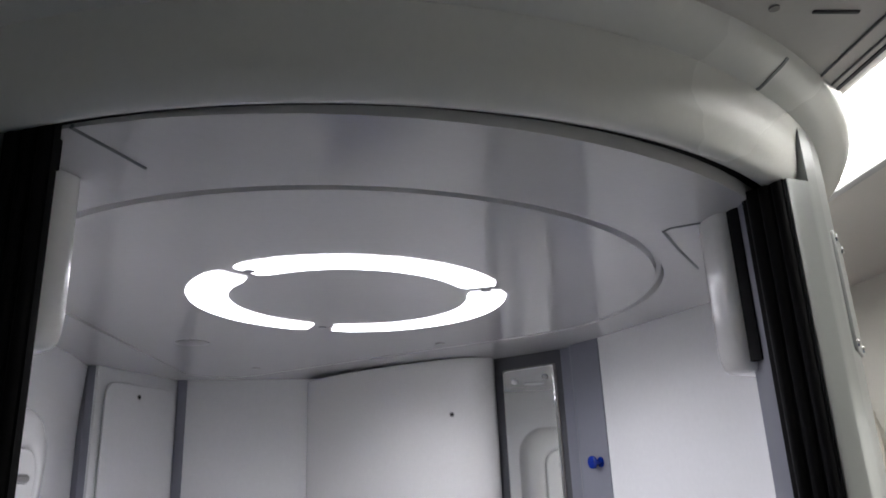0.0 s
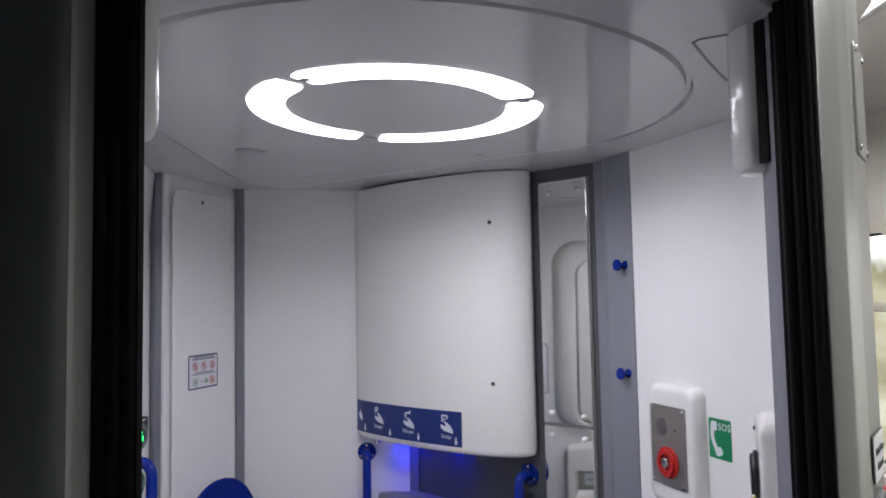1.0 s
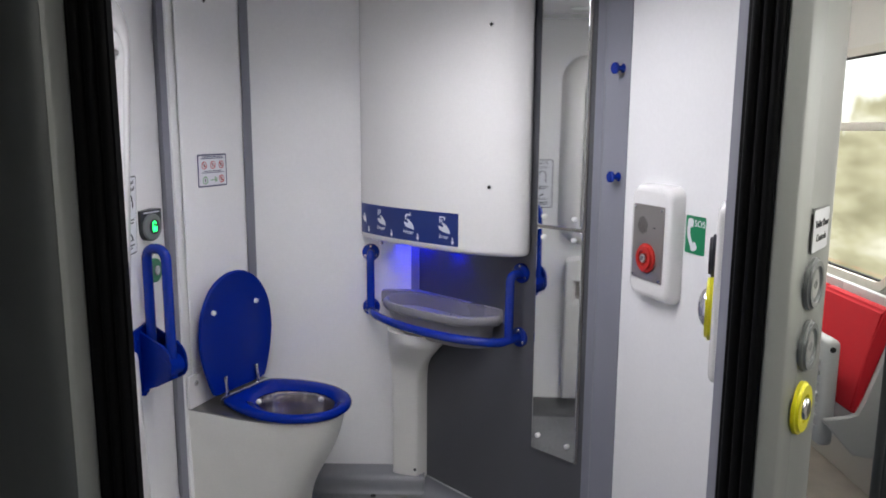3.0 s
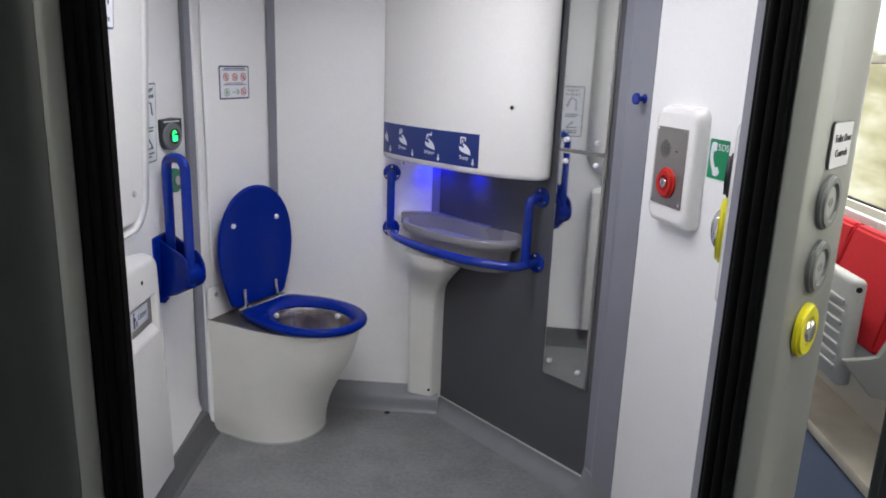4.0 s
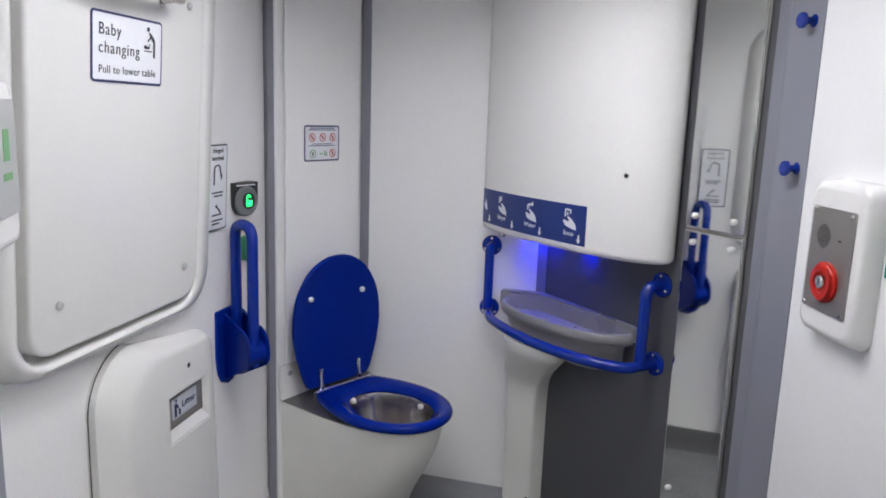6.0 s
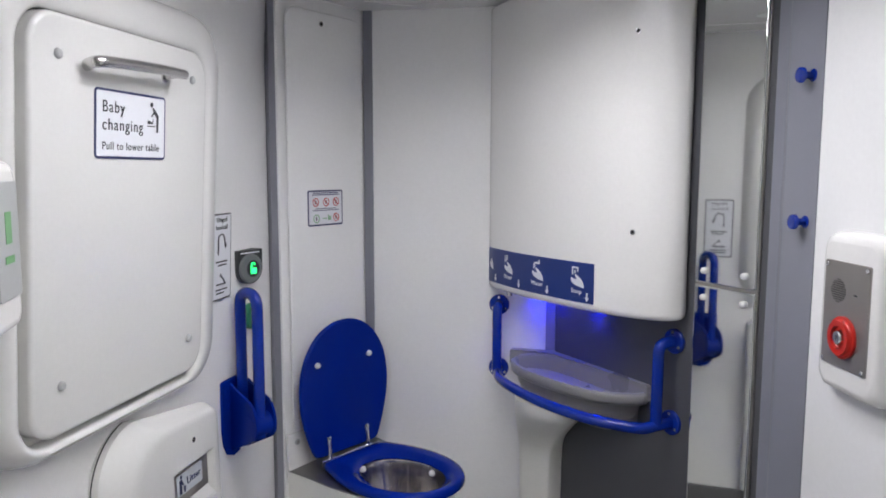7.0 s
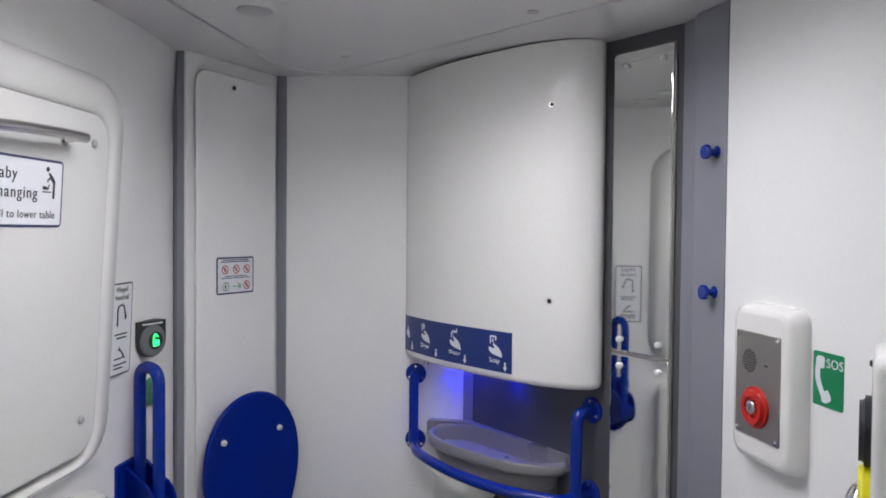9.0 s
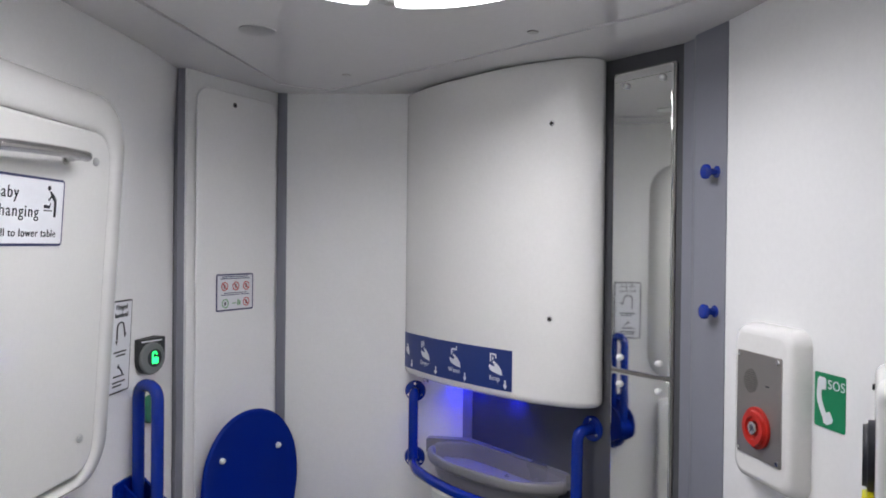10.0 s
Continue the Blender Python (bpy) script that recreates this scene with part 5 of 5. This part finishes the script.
def service_plate():
    m = PANEL.at(0.044, 0.543, 0.0)
    t = thing("service_plate", m, "small white access plate with a lock beside the toilet", "plate")
    part("cover", slab(rounded(0.10, 0.126, 0.006, 3), 0.0, -0.010, 0.003), WHITE_MOULD, t, "", m)
    part("lock", disc(0.010, 0.0, -0.004, edge=0.001), LIGHT_GREY, t, "", m @ Matrix.Translation((-0.012, -0.010, 0.030)))
    part("keyhole", disc(0.0055, 0.0, -0.001), PLATE, t, "", m @ Matrix.Translation((-0.012, -0.0138, 0.030)))


service_plate()


def access_panel():
    """Thin raised panel above the toilet, with its lock and the prohibition sign."""
    m = PANEL.at(0.205, 1.02, 0.0)
    t = thing("access_panel", m, "tall white access panel with rounded top corners", "panel")
    w, z0, z1 = 0.362, 0.46, 2.018
    out = [(x, z + (z0 + z1) / 2 - 1.02) for x, z in rounded(w, z1 - z0, 0.045)]
    part("door_leaf", slab(out, 0.0, -0.0045, 0.003), WHITE_WALL, t, "", m)
    ms = m @ Matrix.Translation((-0.023, -0.0045, 1.979 - 1.02))
    part("lock", disc(0.009, 0.0, -0.003, edge=0.001), STEEL, t, "", ms)
    part("keyhole", disc(0.006, -0.002, -0.0036), HOLE, t, "", ms)


access_panel()


def sign_board(name, m, w, h, label, r=0.008, border=NAVY_INK, bw=0.0052):
    t = thing(name, m, label, "sign")
    part("border", slab(rounded(w, h, r, 4), 0.0, -0.0012), border, t, "", m)
    face = part("face", slab(rounded(w - 2 * bw, h - 2 * bw, max(r - bw, 0.001), 4), 0.0, -0.0018), PAPER, t, "", m)
    return t, face, m @ Matrix.Translation((0, -0.0024, 0))


def ring_symbol(parent, m, x, z, mat, slash):
    a = [2 * math.pi * i / 24 for i in range(24)]
    bm = frame_ring([(x + 0.0148 * math.cos(q), z + 0.0148 * math.sin(q)) for q in a], [(x + 0.0117 * math.cos(q), z + 0.0117 * math.sin(q)) for q in a], 0.0003, -0.0003)
    if slash:
        d = 0.0085
        w = 0.0012
        slab([(x - d - w, z + d - w), (x - d + w, z + d + w), (x + d + w, z - d + w), (x + d - w, z - d - w)], 0.0003, -0.0005, 0, bm)
    part("warning_ring", bm, mat, parent, "", m, smooth=False)
    bm = bmesh.new()
    box(0.006, 0.0006, 0.012, (x, 0, z), 0, 1, bm)
    part("symbol", bm, INK, parent, "", m @ Matrix.Translation((0, 0.0002, 0)), smooth=False)


def warning_sign():
    m = PANEL.at(0.190, 1.362, 0.0045)
    t, face, ms = sign_board("warning_sign", m, 0.168, 0.122, "white notice with red prohibition rings and green symbols")
    bars([(0, 0.0515, 0.118, 0.0030), (0, 0.0455, 0.130, 0.0030)], NAVY_INK, face, ms)
    for x in (-0.048, 0.002, 0.050):
        ring_symbol(face, ms, x, 0.020, RED_INK, True)
    bars([(0, -0.002, 0.10, 0.0025), (0, -0.008, 0.128, 0.0025)], NAVY_INK, face, ms)
    ring_symbol(face, ms, 0.050, -0.034, RED_INK, True)
    ring_symbol(face, ms, -0.045, -0.036, GREEN_INK, False)
    bars([(-0.005, -0.036, 0.018, 0.003), (0.012, -0.034, 0.004, 0.020), (0.020, -0.036, 0.006, 0.014)], GREEN_INK, face, ms)


warning_sign()


# ---- left wall: baby changing table, bin, drop rail, lock indicator ----
def leaning(along, z, out=0.0):
    """A pose on the leaning part of the side wall, counted from its front end."""
    return LEFT.at(along, z, out) @ Matrix.Rotation(radians(LEAN), 4, "X")


# the folding leaf's face: local x along the wall, z up the lean, y into the wall
LEAF = leaning(0.0, 1.40, 0.077)


def baby_table():
    t = thing("baby_changing_table", LEAF @ Matrix.Translation((0.339, 0.077, -0.46)), "white folded baby changing table in a rounded wall frame", "changing table")

    def outline(x0, x1, z0, z1, r):
        return [(x + (x0 + x1) / 2, z + (z0 + z1) / 2) for x, z in rounded(x1 - x0, z1 - z0, r, 10)]

    # soft outer flank, a round bead along the rim, then the deep slot round the leaf
    rings = [(outline(-0.050, 0.780, -0.488, 0.494, 0.13), 0.090), (outline(-0.030, 0.757, -0.476, 0.480, 0.12), 0.040), (outline(-0.024, 0.744, -0.471, 0.470, 0.114), 0.022), (outline(-0.016, 0.724, -0.463, 0.452, 0.106), 0.009), (outline(-0.006, 0.692, -0.456, 0.430, 0.096), 0.003), (outline(0.004, 0.676, -0.452, 0.410, 0.090), 0.000), (outline(0.014, 0.664, -0.447, 0.394, 0.084), 0.002), (outline(0.022, 0.657, -0.443, 0.386, 0.078), 0.008), (outline(0.027, 0.6545, -0.441, 0.3838, 0.074), 0.016), (outline(0.028, 0.654, -0.441, 0.3835, 0.073), 0.045)]
    part("frame", loft([[(x, y, z) for x, z in o] for o, y in rings], cap=False), WHITE_SHELL, t, "", LEAF, angle=50)
    part("recess", slab(outline(0.0, 0.68, -0.45, 0.42, 0.09), 0.060, 0.044), WHITE_SHELL, t, "", LEAF)
    lid = part("table_leaf", slab(outline(0.044, 0.6505, -0.426, 0.3815, 0.066), 0.046, 0.0, 0.008, steps=4), WHITE_SHELL, t, "smooth white folding leaf", LEAF)
    for x, z in ((0.117, 0.307), (0.579, 0.312), (0.123, -0.325), (0.584, -0.336)):
        part("stud", disc(0.010, 0.001, -0.007, edge=0.005, n=18), LIGHT_GREY, lid, "", LEAF @ Matrix.Translation((x, 0, z)))
    zc = 0.308
    bm = tube(bent([(0.196, 0.001, zc - 0.012), (0.176, -0.034, zc - 0.006), (0.23, -0.039, zc - 0.001), (0.32, -0.042, zc + 0.003), (0.40, -0.041, zc + 0.006), (0.484, -0.036, zc + 0.007)], 0.024), 0.0115, 16)
    tube([(0.462, 0.001, zc - 0.002), (0.462, -0.037, zc + 0.005)], 0.0080, 12, bm)
    disc(0.013, 0.001, -0.004, bm, (0.462, zc - 0.002), 16)
    part("handle", bm, STEEL, t, "brushed steel grab handle", LEAF)
    return t


baby_table()


def baby_sign():
    m = LEAF @ Matrix.Translation((0.341, -0.0004, 0.1875))
    t, face, ms = sign_board("baby_changing_sign", m, 0.247, 0.142, "white notice on the changing table with navy border", 0.010)
    words("Baby", 0.034, INK, face, ms @ Matrix.Translation((-0.102, 0, 0.024)), space=1.16)
    words("changing", 0.034, INK, face, ms @ Matrix.Translation((-0.102, 0, -0.012)), space=1.18)
    words("Pull to lower table", 0.0228, INK, face, ms @ Matrix.Translation((-0.102, 0, -0.052)), space=1.14)
    bm = bmesh.new()
    # plain symbol: leaning stroke over a table
    disc(0.0055, 0.0003, -0.0003, bm, (0.076, 0.050), 16)
    slab([(0.078, 0.043), (0.084, 0.043), (0.098, 0.032), (0.104, 0.024), (0.103, -0.014), (0.096, -0.014), (0.096, 0.020), (0.086, 0.030)], 0.0003, -0.0003, 0, bm)
    slab([(0.086, 0.036), (0.089, 0.033), (0.077, 0.021), (0.074, 0.024)], 0.0003, -0.0003, 0, bm)
    slab([(0.060, 0.012), (0.066, 0.013), (0.078, 0.010), (0.082, 0.018), (0.084, 0.016), (0.080, 0.005), (0.060, 0.005)], 0.0003, -0.0003, 0, bm)
    box(0.030, 0.0006, 0.0025, (0.075, 0, 0.000), 0, 1, bm)
    part("symbol", bm, INK, face, "", ms @ Matrix.Translation((-0.004, 0, 0.003)) @ Matrix.Diagonal((0.95, 1, 0.95, 1)), smooth=False)


baby_sign()


def rail_notice():
    m = LEFT.at(0.855, 1.241, 0.009) @ Matrix.Rotation(radians(2.4), 4, "X")
    t, face, ms = sign_board("rail_notice", m, 0.116, 0.252, "tall white notice with print about the folding rail", 0.008, INK, 0.0042)
    words("Hinged", 0.020, INK, face, ms @ Matrix.Translation((0, -0.0004, 0.102)), align="CENTER")
    words("handrail", 0.020, INK, face, ms @ Matrix.Translation((0, -0.0004, 0.080)), align="CENTER")
    bars([(0, -0.014, 0.066, 0.0045), (0.004, -0.024, 0.050, 0.0045), (0, -0.096, 0.066, 0.0045), (-0.008, -0.106, 0.046, 0.0045)], INK, face, ms)
    for tip in ([(0.017, 0.034), (0.030, 0.036), (0.022, 0.022)], [(-0.026, 0.018), (-0.014, 0.018), (-0.020, 0.006)], [(-0.004, -0.048), (0.002, -0.058), (-0.012, -0.058)]):
        part("arrow", slab(tip, 0.0006, -0.0003), INK, face, "", ms, smooth=False)
    for line in ([(-0.02, 0, 0.02), (-0.02, 0, 0.062), (0.01, 0, 0.068), (0.022, 0, 0.03)], [(-0.006, 0, -0.056), (0.010, 0, -0.064), (0.018, 0, -0.080)], [(-0.03, 0, -0.080), (0.024, 0, -0.080)]):
        part("diagram", tube(bent(line, 0.012), 0.0022, 6), INK, face, "", ms)


rail_notice()


def lock_indicator():
    m = Face((-0.916, 2.034), (-0.888, 2.131)).at(0.0505, 1.193, 0.0)
    t = thing("lock_indicator", m, "black door lock unit with a glowing green padlock sign", "indicator")
    shield = [(-0.052, 0.052), (-0.052, -0.006)] + [(-0.052 * math.cos(radians(a)), -0.006 - 0.048 * math.sin(radians(a))) for a in range(12, 180, 12)] + [(0.052, -0.006), (0.052, 0.052)]
    part("plate", slab(shield, 0.055, -0.006, 0.002), BLACK, t, "", m)
    part("bezel", disc(0.047, 0.0, -0.012, edge=0.006, at=(0.0, -0.006)), GREY_PLASTIC, t, "", m)
    part("dark_window", disc(0.026, -0.011, -0.0125, at=(0.006, -0.006)), BLACK, t, "", m)
    bm = bmesh.new()
    box(0.023, 0.001, 0.018, (0.007, -0.0132, -0.013), 0.0004, 1, bm)
    tube([(0.005 - 0.0072 * math.cos(radians(a)), -0.0132, 0.004 + 0.0085 * math.sin(radians(a))) for a in range(0, 181, 20)], 0.0021, 8, bm)
    tube([(-0.0022, -0.0132, -0.006), (-0.0022, -0.0132, 0.004)], 0.0021, 8, bm)
    part("padlock_lamp", bm, GREEN_LED, t, "glowing green padlock", m)
    bars([(0, 0.044, 0.076, 0.004)], PAPER, t, m @ Matrix.Translation((0, -0.0066, 0)))
    m2 = Face((-0.923, 2.02), (-0.909, 2.18)).at(0.095, 1.030, 0.0)
    t2 = thing("push_button", m2, "round green call button on the wall behind the rail", "button")
    part("surround", disc(0.042, 0.010, -0.012, edge=0.004), GREEN_PLASTIC, t2, "", m2)
    part("cap", disc(0.018, -0.010, -0.018, edge=0.003), STEEL, t2, "", m2)


lock_indicator()


def drop_rail():
    """It folds down along the flank of the toilet, so it stands at a slant to the wall: local x towards the rear, y into the wall."""
    u = Vector((0.898, -0.440, 0)).normalized()
    m = Matrix((Vector((-u.y, u.x, 0)), -u, Vector((0, 0, 1)))).transposed().to_4x4()
    m.translation = (-0.914, 2.009, 0.0)
    t = thing("drop_down_rail", m @ Matrix.Translation((0, 0, 0.66)), "blue hinged support rail folded up beside the toilet", "rail")
    mp = Face((-0.920, 1.92), (-0.925, 2.06)).at(0.062, 0.742, 0.0)
    plate = part("wall_plate", slab([(0.058, 0.118), (0.054, 0.1225), (-0.056, 0.1225), (-0.060, 0.118), (-0.060, -0.03), (-0.052, -0.075), (-0.032, -0.108), (0.002, -0.1225), (0.036, -0.118), (0.058, -0.098)], 0.02, -0.012, 0.003), BLUE_SEAT, t, "", mp)
    for z in (0.090, -0.090):
        screw(plate, mp @ Matrix.Translation((-0.040, -0.012, z)), 0.006, BLUE)
    # two cheeks standing out from the plate, with a curved upper edge
    prof = [(0.03, 0.862)] + [(q.x, q.y) for q in smooth_line([(-0.008, 0.856, 0), (-0.05, 0.838, 0), (-0.095, 0.822, 0), (-0.130, 0.808, 0), (-0.152, 0.778, 0), (-0.158, 0.735, 0), (-0.148, 0.706, 0), (-0.118, 0.688, 0)], 4)] + [(-0.06, 0.660), (-0.012, 0.636), (0.03, 0.622)]
    for dx in (-0.032, 0.032):
        bm = loft([[(dx + e, y, z) for y, z in prof] for e in (-0.004, 0.004)])
        bmesh.ops.bevel(bm, geom=[e for e in bm.edges if abs(e.verts[0].co.x - e.verts[1].co.x) < 1e-6], offset=0.0022, segments=2, affect="EDGES")
        part("bracket_cheek", bm, BLUE_SEAT, t, "", m)
    part("bracket_web", box(0.058, 0.006, 0.16, (0, -0.006, 0.735), 0.002, 2), BLUE_SEAT, t, "", m)
    part("loop", tube(bent([(0, -0.034, 0.70), (0, -0.034, 1.130), (0, -0.124, 1.130), (0, -0.124, 0.70)], 0.0448, 10), 0.0170), BLUE, t, "", m)
    part("pivot", tube([(-0.038, -0.116, 0.738), (-0.035, -0.116, 0.738), (0.035, -0.116, 0.738), (0.038, -0.116, 0.738)], 0.036, 28), BLUE_SEAT, t, "", m)


drop_rail()


def litter_bin():
    """A tall moulding: sloping top and front shoulder, flat face leaning out to the foot, a recess with the flap."""
    m = LEFT.at(0.0, 0.0, 0.008)
    t = thing("litter_bin", LEFT.at(0.5, 0.10), "white moulded wall litter bin under the changing table", "bin")
    foot = 0.092

    def depth(out, z):
        return -out * (1 + 0.32 * (0.86 - z) / 0.77)

    def outline(left, right, top, r_left, r_right, base):
        pts = [(right, base), (right, 0.30), (right, 0.58)]
        for i in range(7):
            a = radians(90 * i / 6)
            pts.append((right - r_right + r_right * math.cos(a), top - r_right + r_right * math.sin(a)))
        for i in range(17):
            a = radians(90 + 90 * i / 16)
            pts.append((left + r_left + r_left * math.cos(a), top - r_left + r_left * math.sin(a)))
        pts += [(left, 0.45), (left, base)]
        return pts

    layers = [(-0.03, 0.262, 0.722, 0.905, 0.135, 0.030, foot), (0.010, 0.262, 0.722, 0.905, 0.135, 0.030, foot), (0.022, 0.276, 0.722, 0.893, 0.145, 0.030, foot + 0.001), (0.040, 0.300, 0.721, 0.871, 0.155, 0.032, foot + 0.002), (0.047, 0.309, 0.718, 0.863, 0.158, 0.033, foot + 0.005), (0.051, 0.318, 0.712, 0.855, 0.160, 0.034, foot + 0.010), (0.0525, 0.330, 0.703, 0.845, 0.160, 0.034, foot + 0.018)]
    def fall(x, z, out):
        """The rear part of the top runs lower towards the wall."""
        z -= 0.015 * min(max((x - 0.45) / 0.2, 0), 1) * min(max((z - 0.70) / 0.15, 0), 1)
        return z - 0.040 * min(max((x - 0.42) / 0.26, 0), 1) * (1 - out / 0.0525) * min(max((z - 0.60) / 0.2, 0), 1)

    bm = loft([[(x, depth(out, z), fall(x, z, out)) for x, z in outline(l, r, top, rl, rr, base)] for out, l, r, top, rl, rr, base in layers], cap=False)
    bm.verts.ensure_lookup_table()
    count = len(outline(*layers[0][1:]))
    rim = bm.verts[-count:]
    # the recess for the flap
    mouth = [(0.488, 0.610), (0.682, 0.610), (0.682, 0.735), (0.488, 0.735)]
    inner = [(0.490, 0.640), (0.668, 0.640), (0.668, 0.732), (0.490, 0.732)]
    mv = [bm.verts.new((x, depth(0.0525, z), z)) for x, z in mouth]
    iv = [bm.verts.new((x, depth(0.0525, z) + 0.018, z)) for x, z in inner]
    for i in range(4):
        bm.faces.new((mv[i], mv[(i + 1) % 4], iv[(i + 1) % 4], iv[i]))
    bm.faces.new(iv)
    edges = []
    for loop in (rim, mv):
        for i in range(len(loop)):
            a, b = loop[i], loop[(i + 1) % len(loop)]
            edges.append(bm.edges.get((a, b)) or bm.edges.new((a, b)))
    bmesh.ops.triangle_fill(bm, edges=edges, use_beauty=True)
    bmesh.ops.bevel(bm, geom=[e for e in bm.edges if all(v in mv for v in e.verts)], offset=0.003, segments=2, affect="EDGES")
    part("body", bm, WHITE_SHELL, t, "", m, angle=28)
    # thin joint where the base moulding meets the wall
    arc_line = [(x, 0.0, z) for x, z in outline(0.250, 0.722, 0.915, 0.150, 0.03, foot)][12:]
    part("joint", tube(arc_line, 0.0014, 6), HOLE, t, "dark joint line round the bin", m)
    mf = m @ Matrix.Translation((0.579, depth(0.0525, 0.687) + 0.0160, 0.687)) @ Matrix.Rotation(radians(-1.2), 4, "X")
    flap = part("flap", slab(rounded(0.174, 0.090, 0.003, 3), 0.002, -0.004, 0.001), PLATE, t, "dull steel push flap", mf)
    ml = mf @ Matrix.Translation((-0.006, -0.004, 0.006))
    label = part("label", slab(rounded(0.122, 0.056, 0.003, 3), 0.0, -0.001), LABEL_GREY, flap, "pale litter label", ml)
    mk = m @ Matrix.Translation((0.582, depth(0.0525, 0.796), 0.796))
    part("lock", disc(0.0075, 0.001, -0.002), CHROME, t, "", mk)
    part("keyhole", disc(0.0058, -0.0018, -0.003), HOLE, t, "", mk)
    words("Litter", 0.027, NAVY_INK, t, ml @ Matrix.Translation((-0.014, -0.0016, -0.008)))
    bm = bmesh.new()
    disc(0.0045, 0.0, -0.0006, bm, (-0.040, 0.020), 14)
    slab([(-0.048, 0.012), (-0.038, 0.014), (-0.028, -0.002), (-0.032, -0.005), (-0.038, 0.002), (-0.038, -0.024), (-0.049, -0.024)], 0.0, -0.0006, 0, bm)
    slab([(-0.030, -0.008), (-0.020, -0.008), (-0.022, -0.024), (-0.028, -0.024)], 0.0, -0.0006, 0, bm)
    part("symbol", bm, NAVY_INK, flap, "", ml @ Matrix.Translation((0, -0.001, 0)), smooth=False)


litter_bin()


# ---- dispenser beside the door, on the front wall ----
def dispenser():
    a = -149.0
    m = pose(*polar(0.862, a), 1.372, 0, 0, a - 90)
    t = thing("wall_dispenser", m, "white wall dispenser with a grey window and green mark", "dispenser")
    part("housing", slab(rounded(0.16, 0.27, 0.022), 0.02, -0.105, 0.016, steps=4), WHITE_MOULD, t, "", m)
    mw = m @ Matrix.Translation((0.008, -0.105, 0.012))
    part("window", slab(rounded(0.11, 0.185, 0.008), 0.002, -0.004, 0.001), LIGHT_GREY, t, "grey dispenser window", mw)
    bars([(0, 0.02, 0.03, 0.05), (0, -0.03, 0.045, 0.012)], GREEN_INK, t, mw @ Matrix.Translation((0, -0.0045, 0)), "green_mark")


dispenser()


# ---- outside: door buttons on the curved skin ----
def skin_pose(angle, z, r=0.93):
    return pose(*polar(r, angle), z, 0, 0, angle + 90)


def outside_controls():
    a = -39.4
    m = skin_pose(-38.0, 1.368, 0.931)
    t, face, ms = sign_board("door_control_sign", m, 0.106, 0.071, "white notice above the outside door buttons", 0.008, GREY_PLASTIC, 0.0022)
    words("Toilet Door", 0.0165, INK, face, ms @ Matrix.Translation((0, -0.0004, 0.005)), align="CENTER")
    words("Controls", 0.0165, INK, face, ms @ Matrix.Translation((0, -0.0004, -0.017)), align="CENTER")
    for z in (1.283, 1.182):
        m = skin_pose(a, z)
        t = thing("door_button", m, "round grey outside door button on the curved panel", "button", "outside door buttons")
        button_ring(t, m, 0.0425, 0.025, GREY_PLASTIC, 0.010, "surround")
        part("cap", disc(0.0245, 0.0, -0.007, edge=0.003), FITTING_GREY, t, "", m)
        for k in (-1, 1):
            part("button_mark", slab([(0.003 * k, 0.007), (0.003 * k, -0.007), (0.012 * k, 0.0)], 0.0006, -0.0003), GREY_PLASTIC, t, "", m @ Matrix.Translation((0, -0.0073, 0)), smooth=False)
    m = skin_pose(-40.1, 1.081)
    t = thing("door_button", m, "round yellow outside door button with a steel centre", "button", "outside door buttons")
    button_ring(t, m, 0.0435, 0.019, YELLOW, 0.011, "surround")
    part("cap", disc(0.0185, 0.0, -0.016, edge=0.006), CHROME, t, "", m)
    m = skin_pose(-37.0, 1.905, 0.929)
    t = thing("cover_plate", m, "silver-grey screwed cover plate on the curved panel", "plate")
    part("plate", slab(rounded(0.10, 0.175, 0.010), 0.004, -0.004, 0.002), SILVER, t, "", m)
    for x in (-0.040, 0.040):
        for z in (-0.076, 0.076):
            screw(t, m @ Matrix.Translation((x, -0.004, z)), 0.0055, CHROME)


outside_controls()
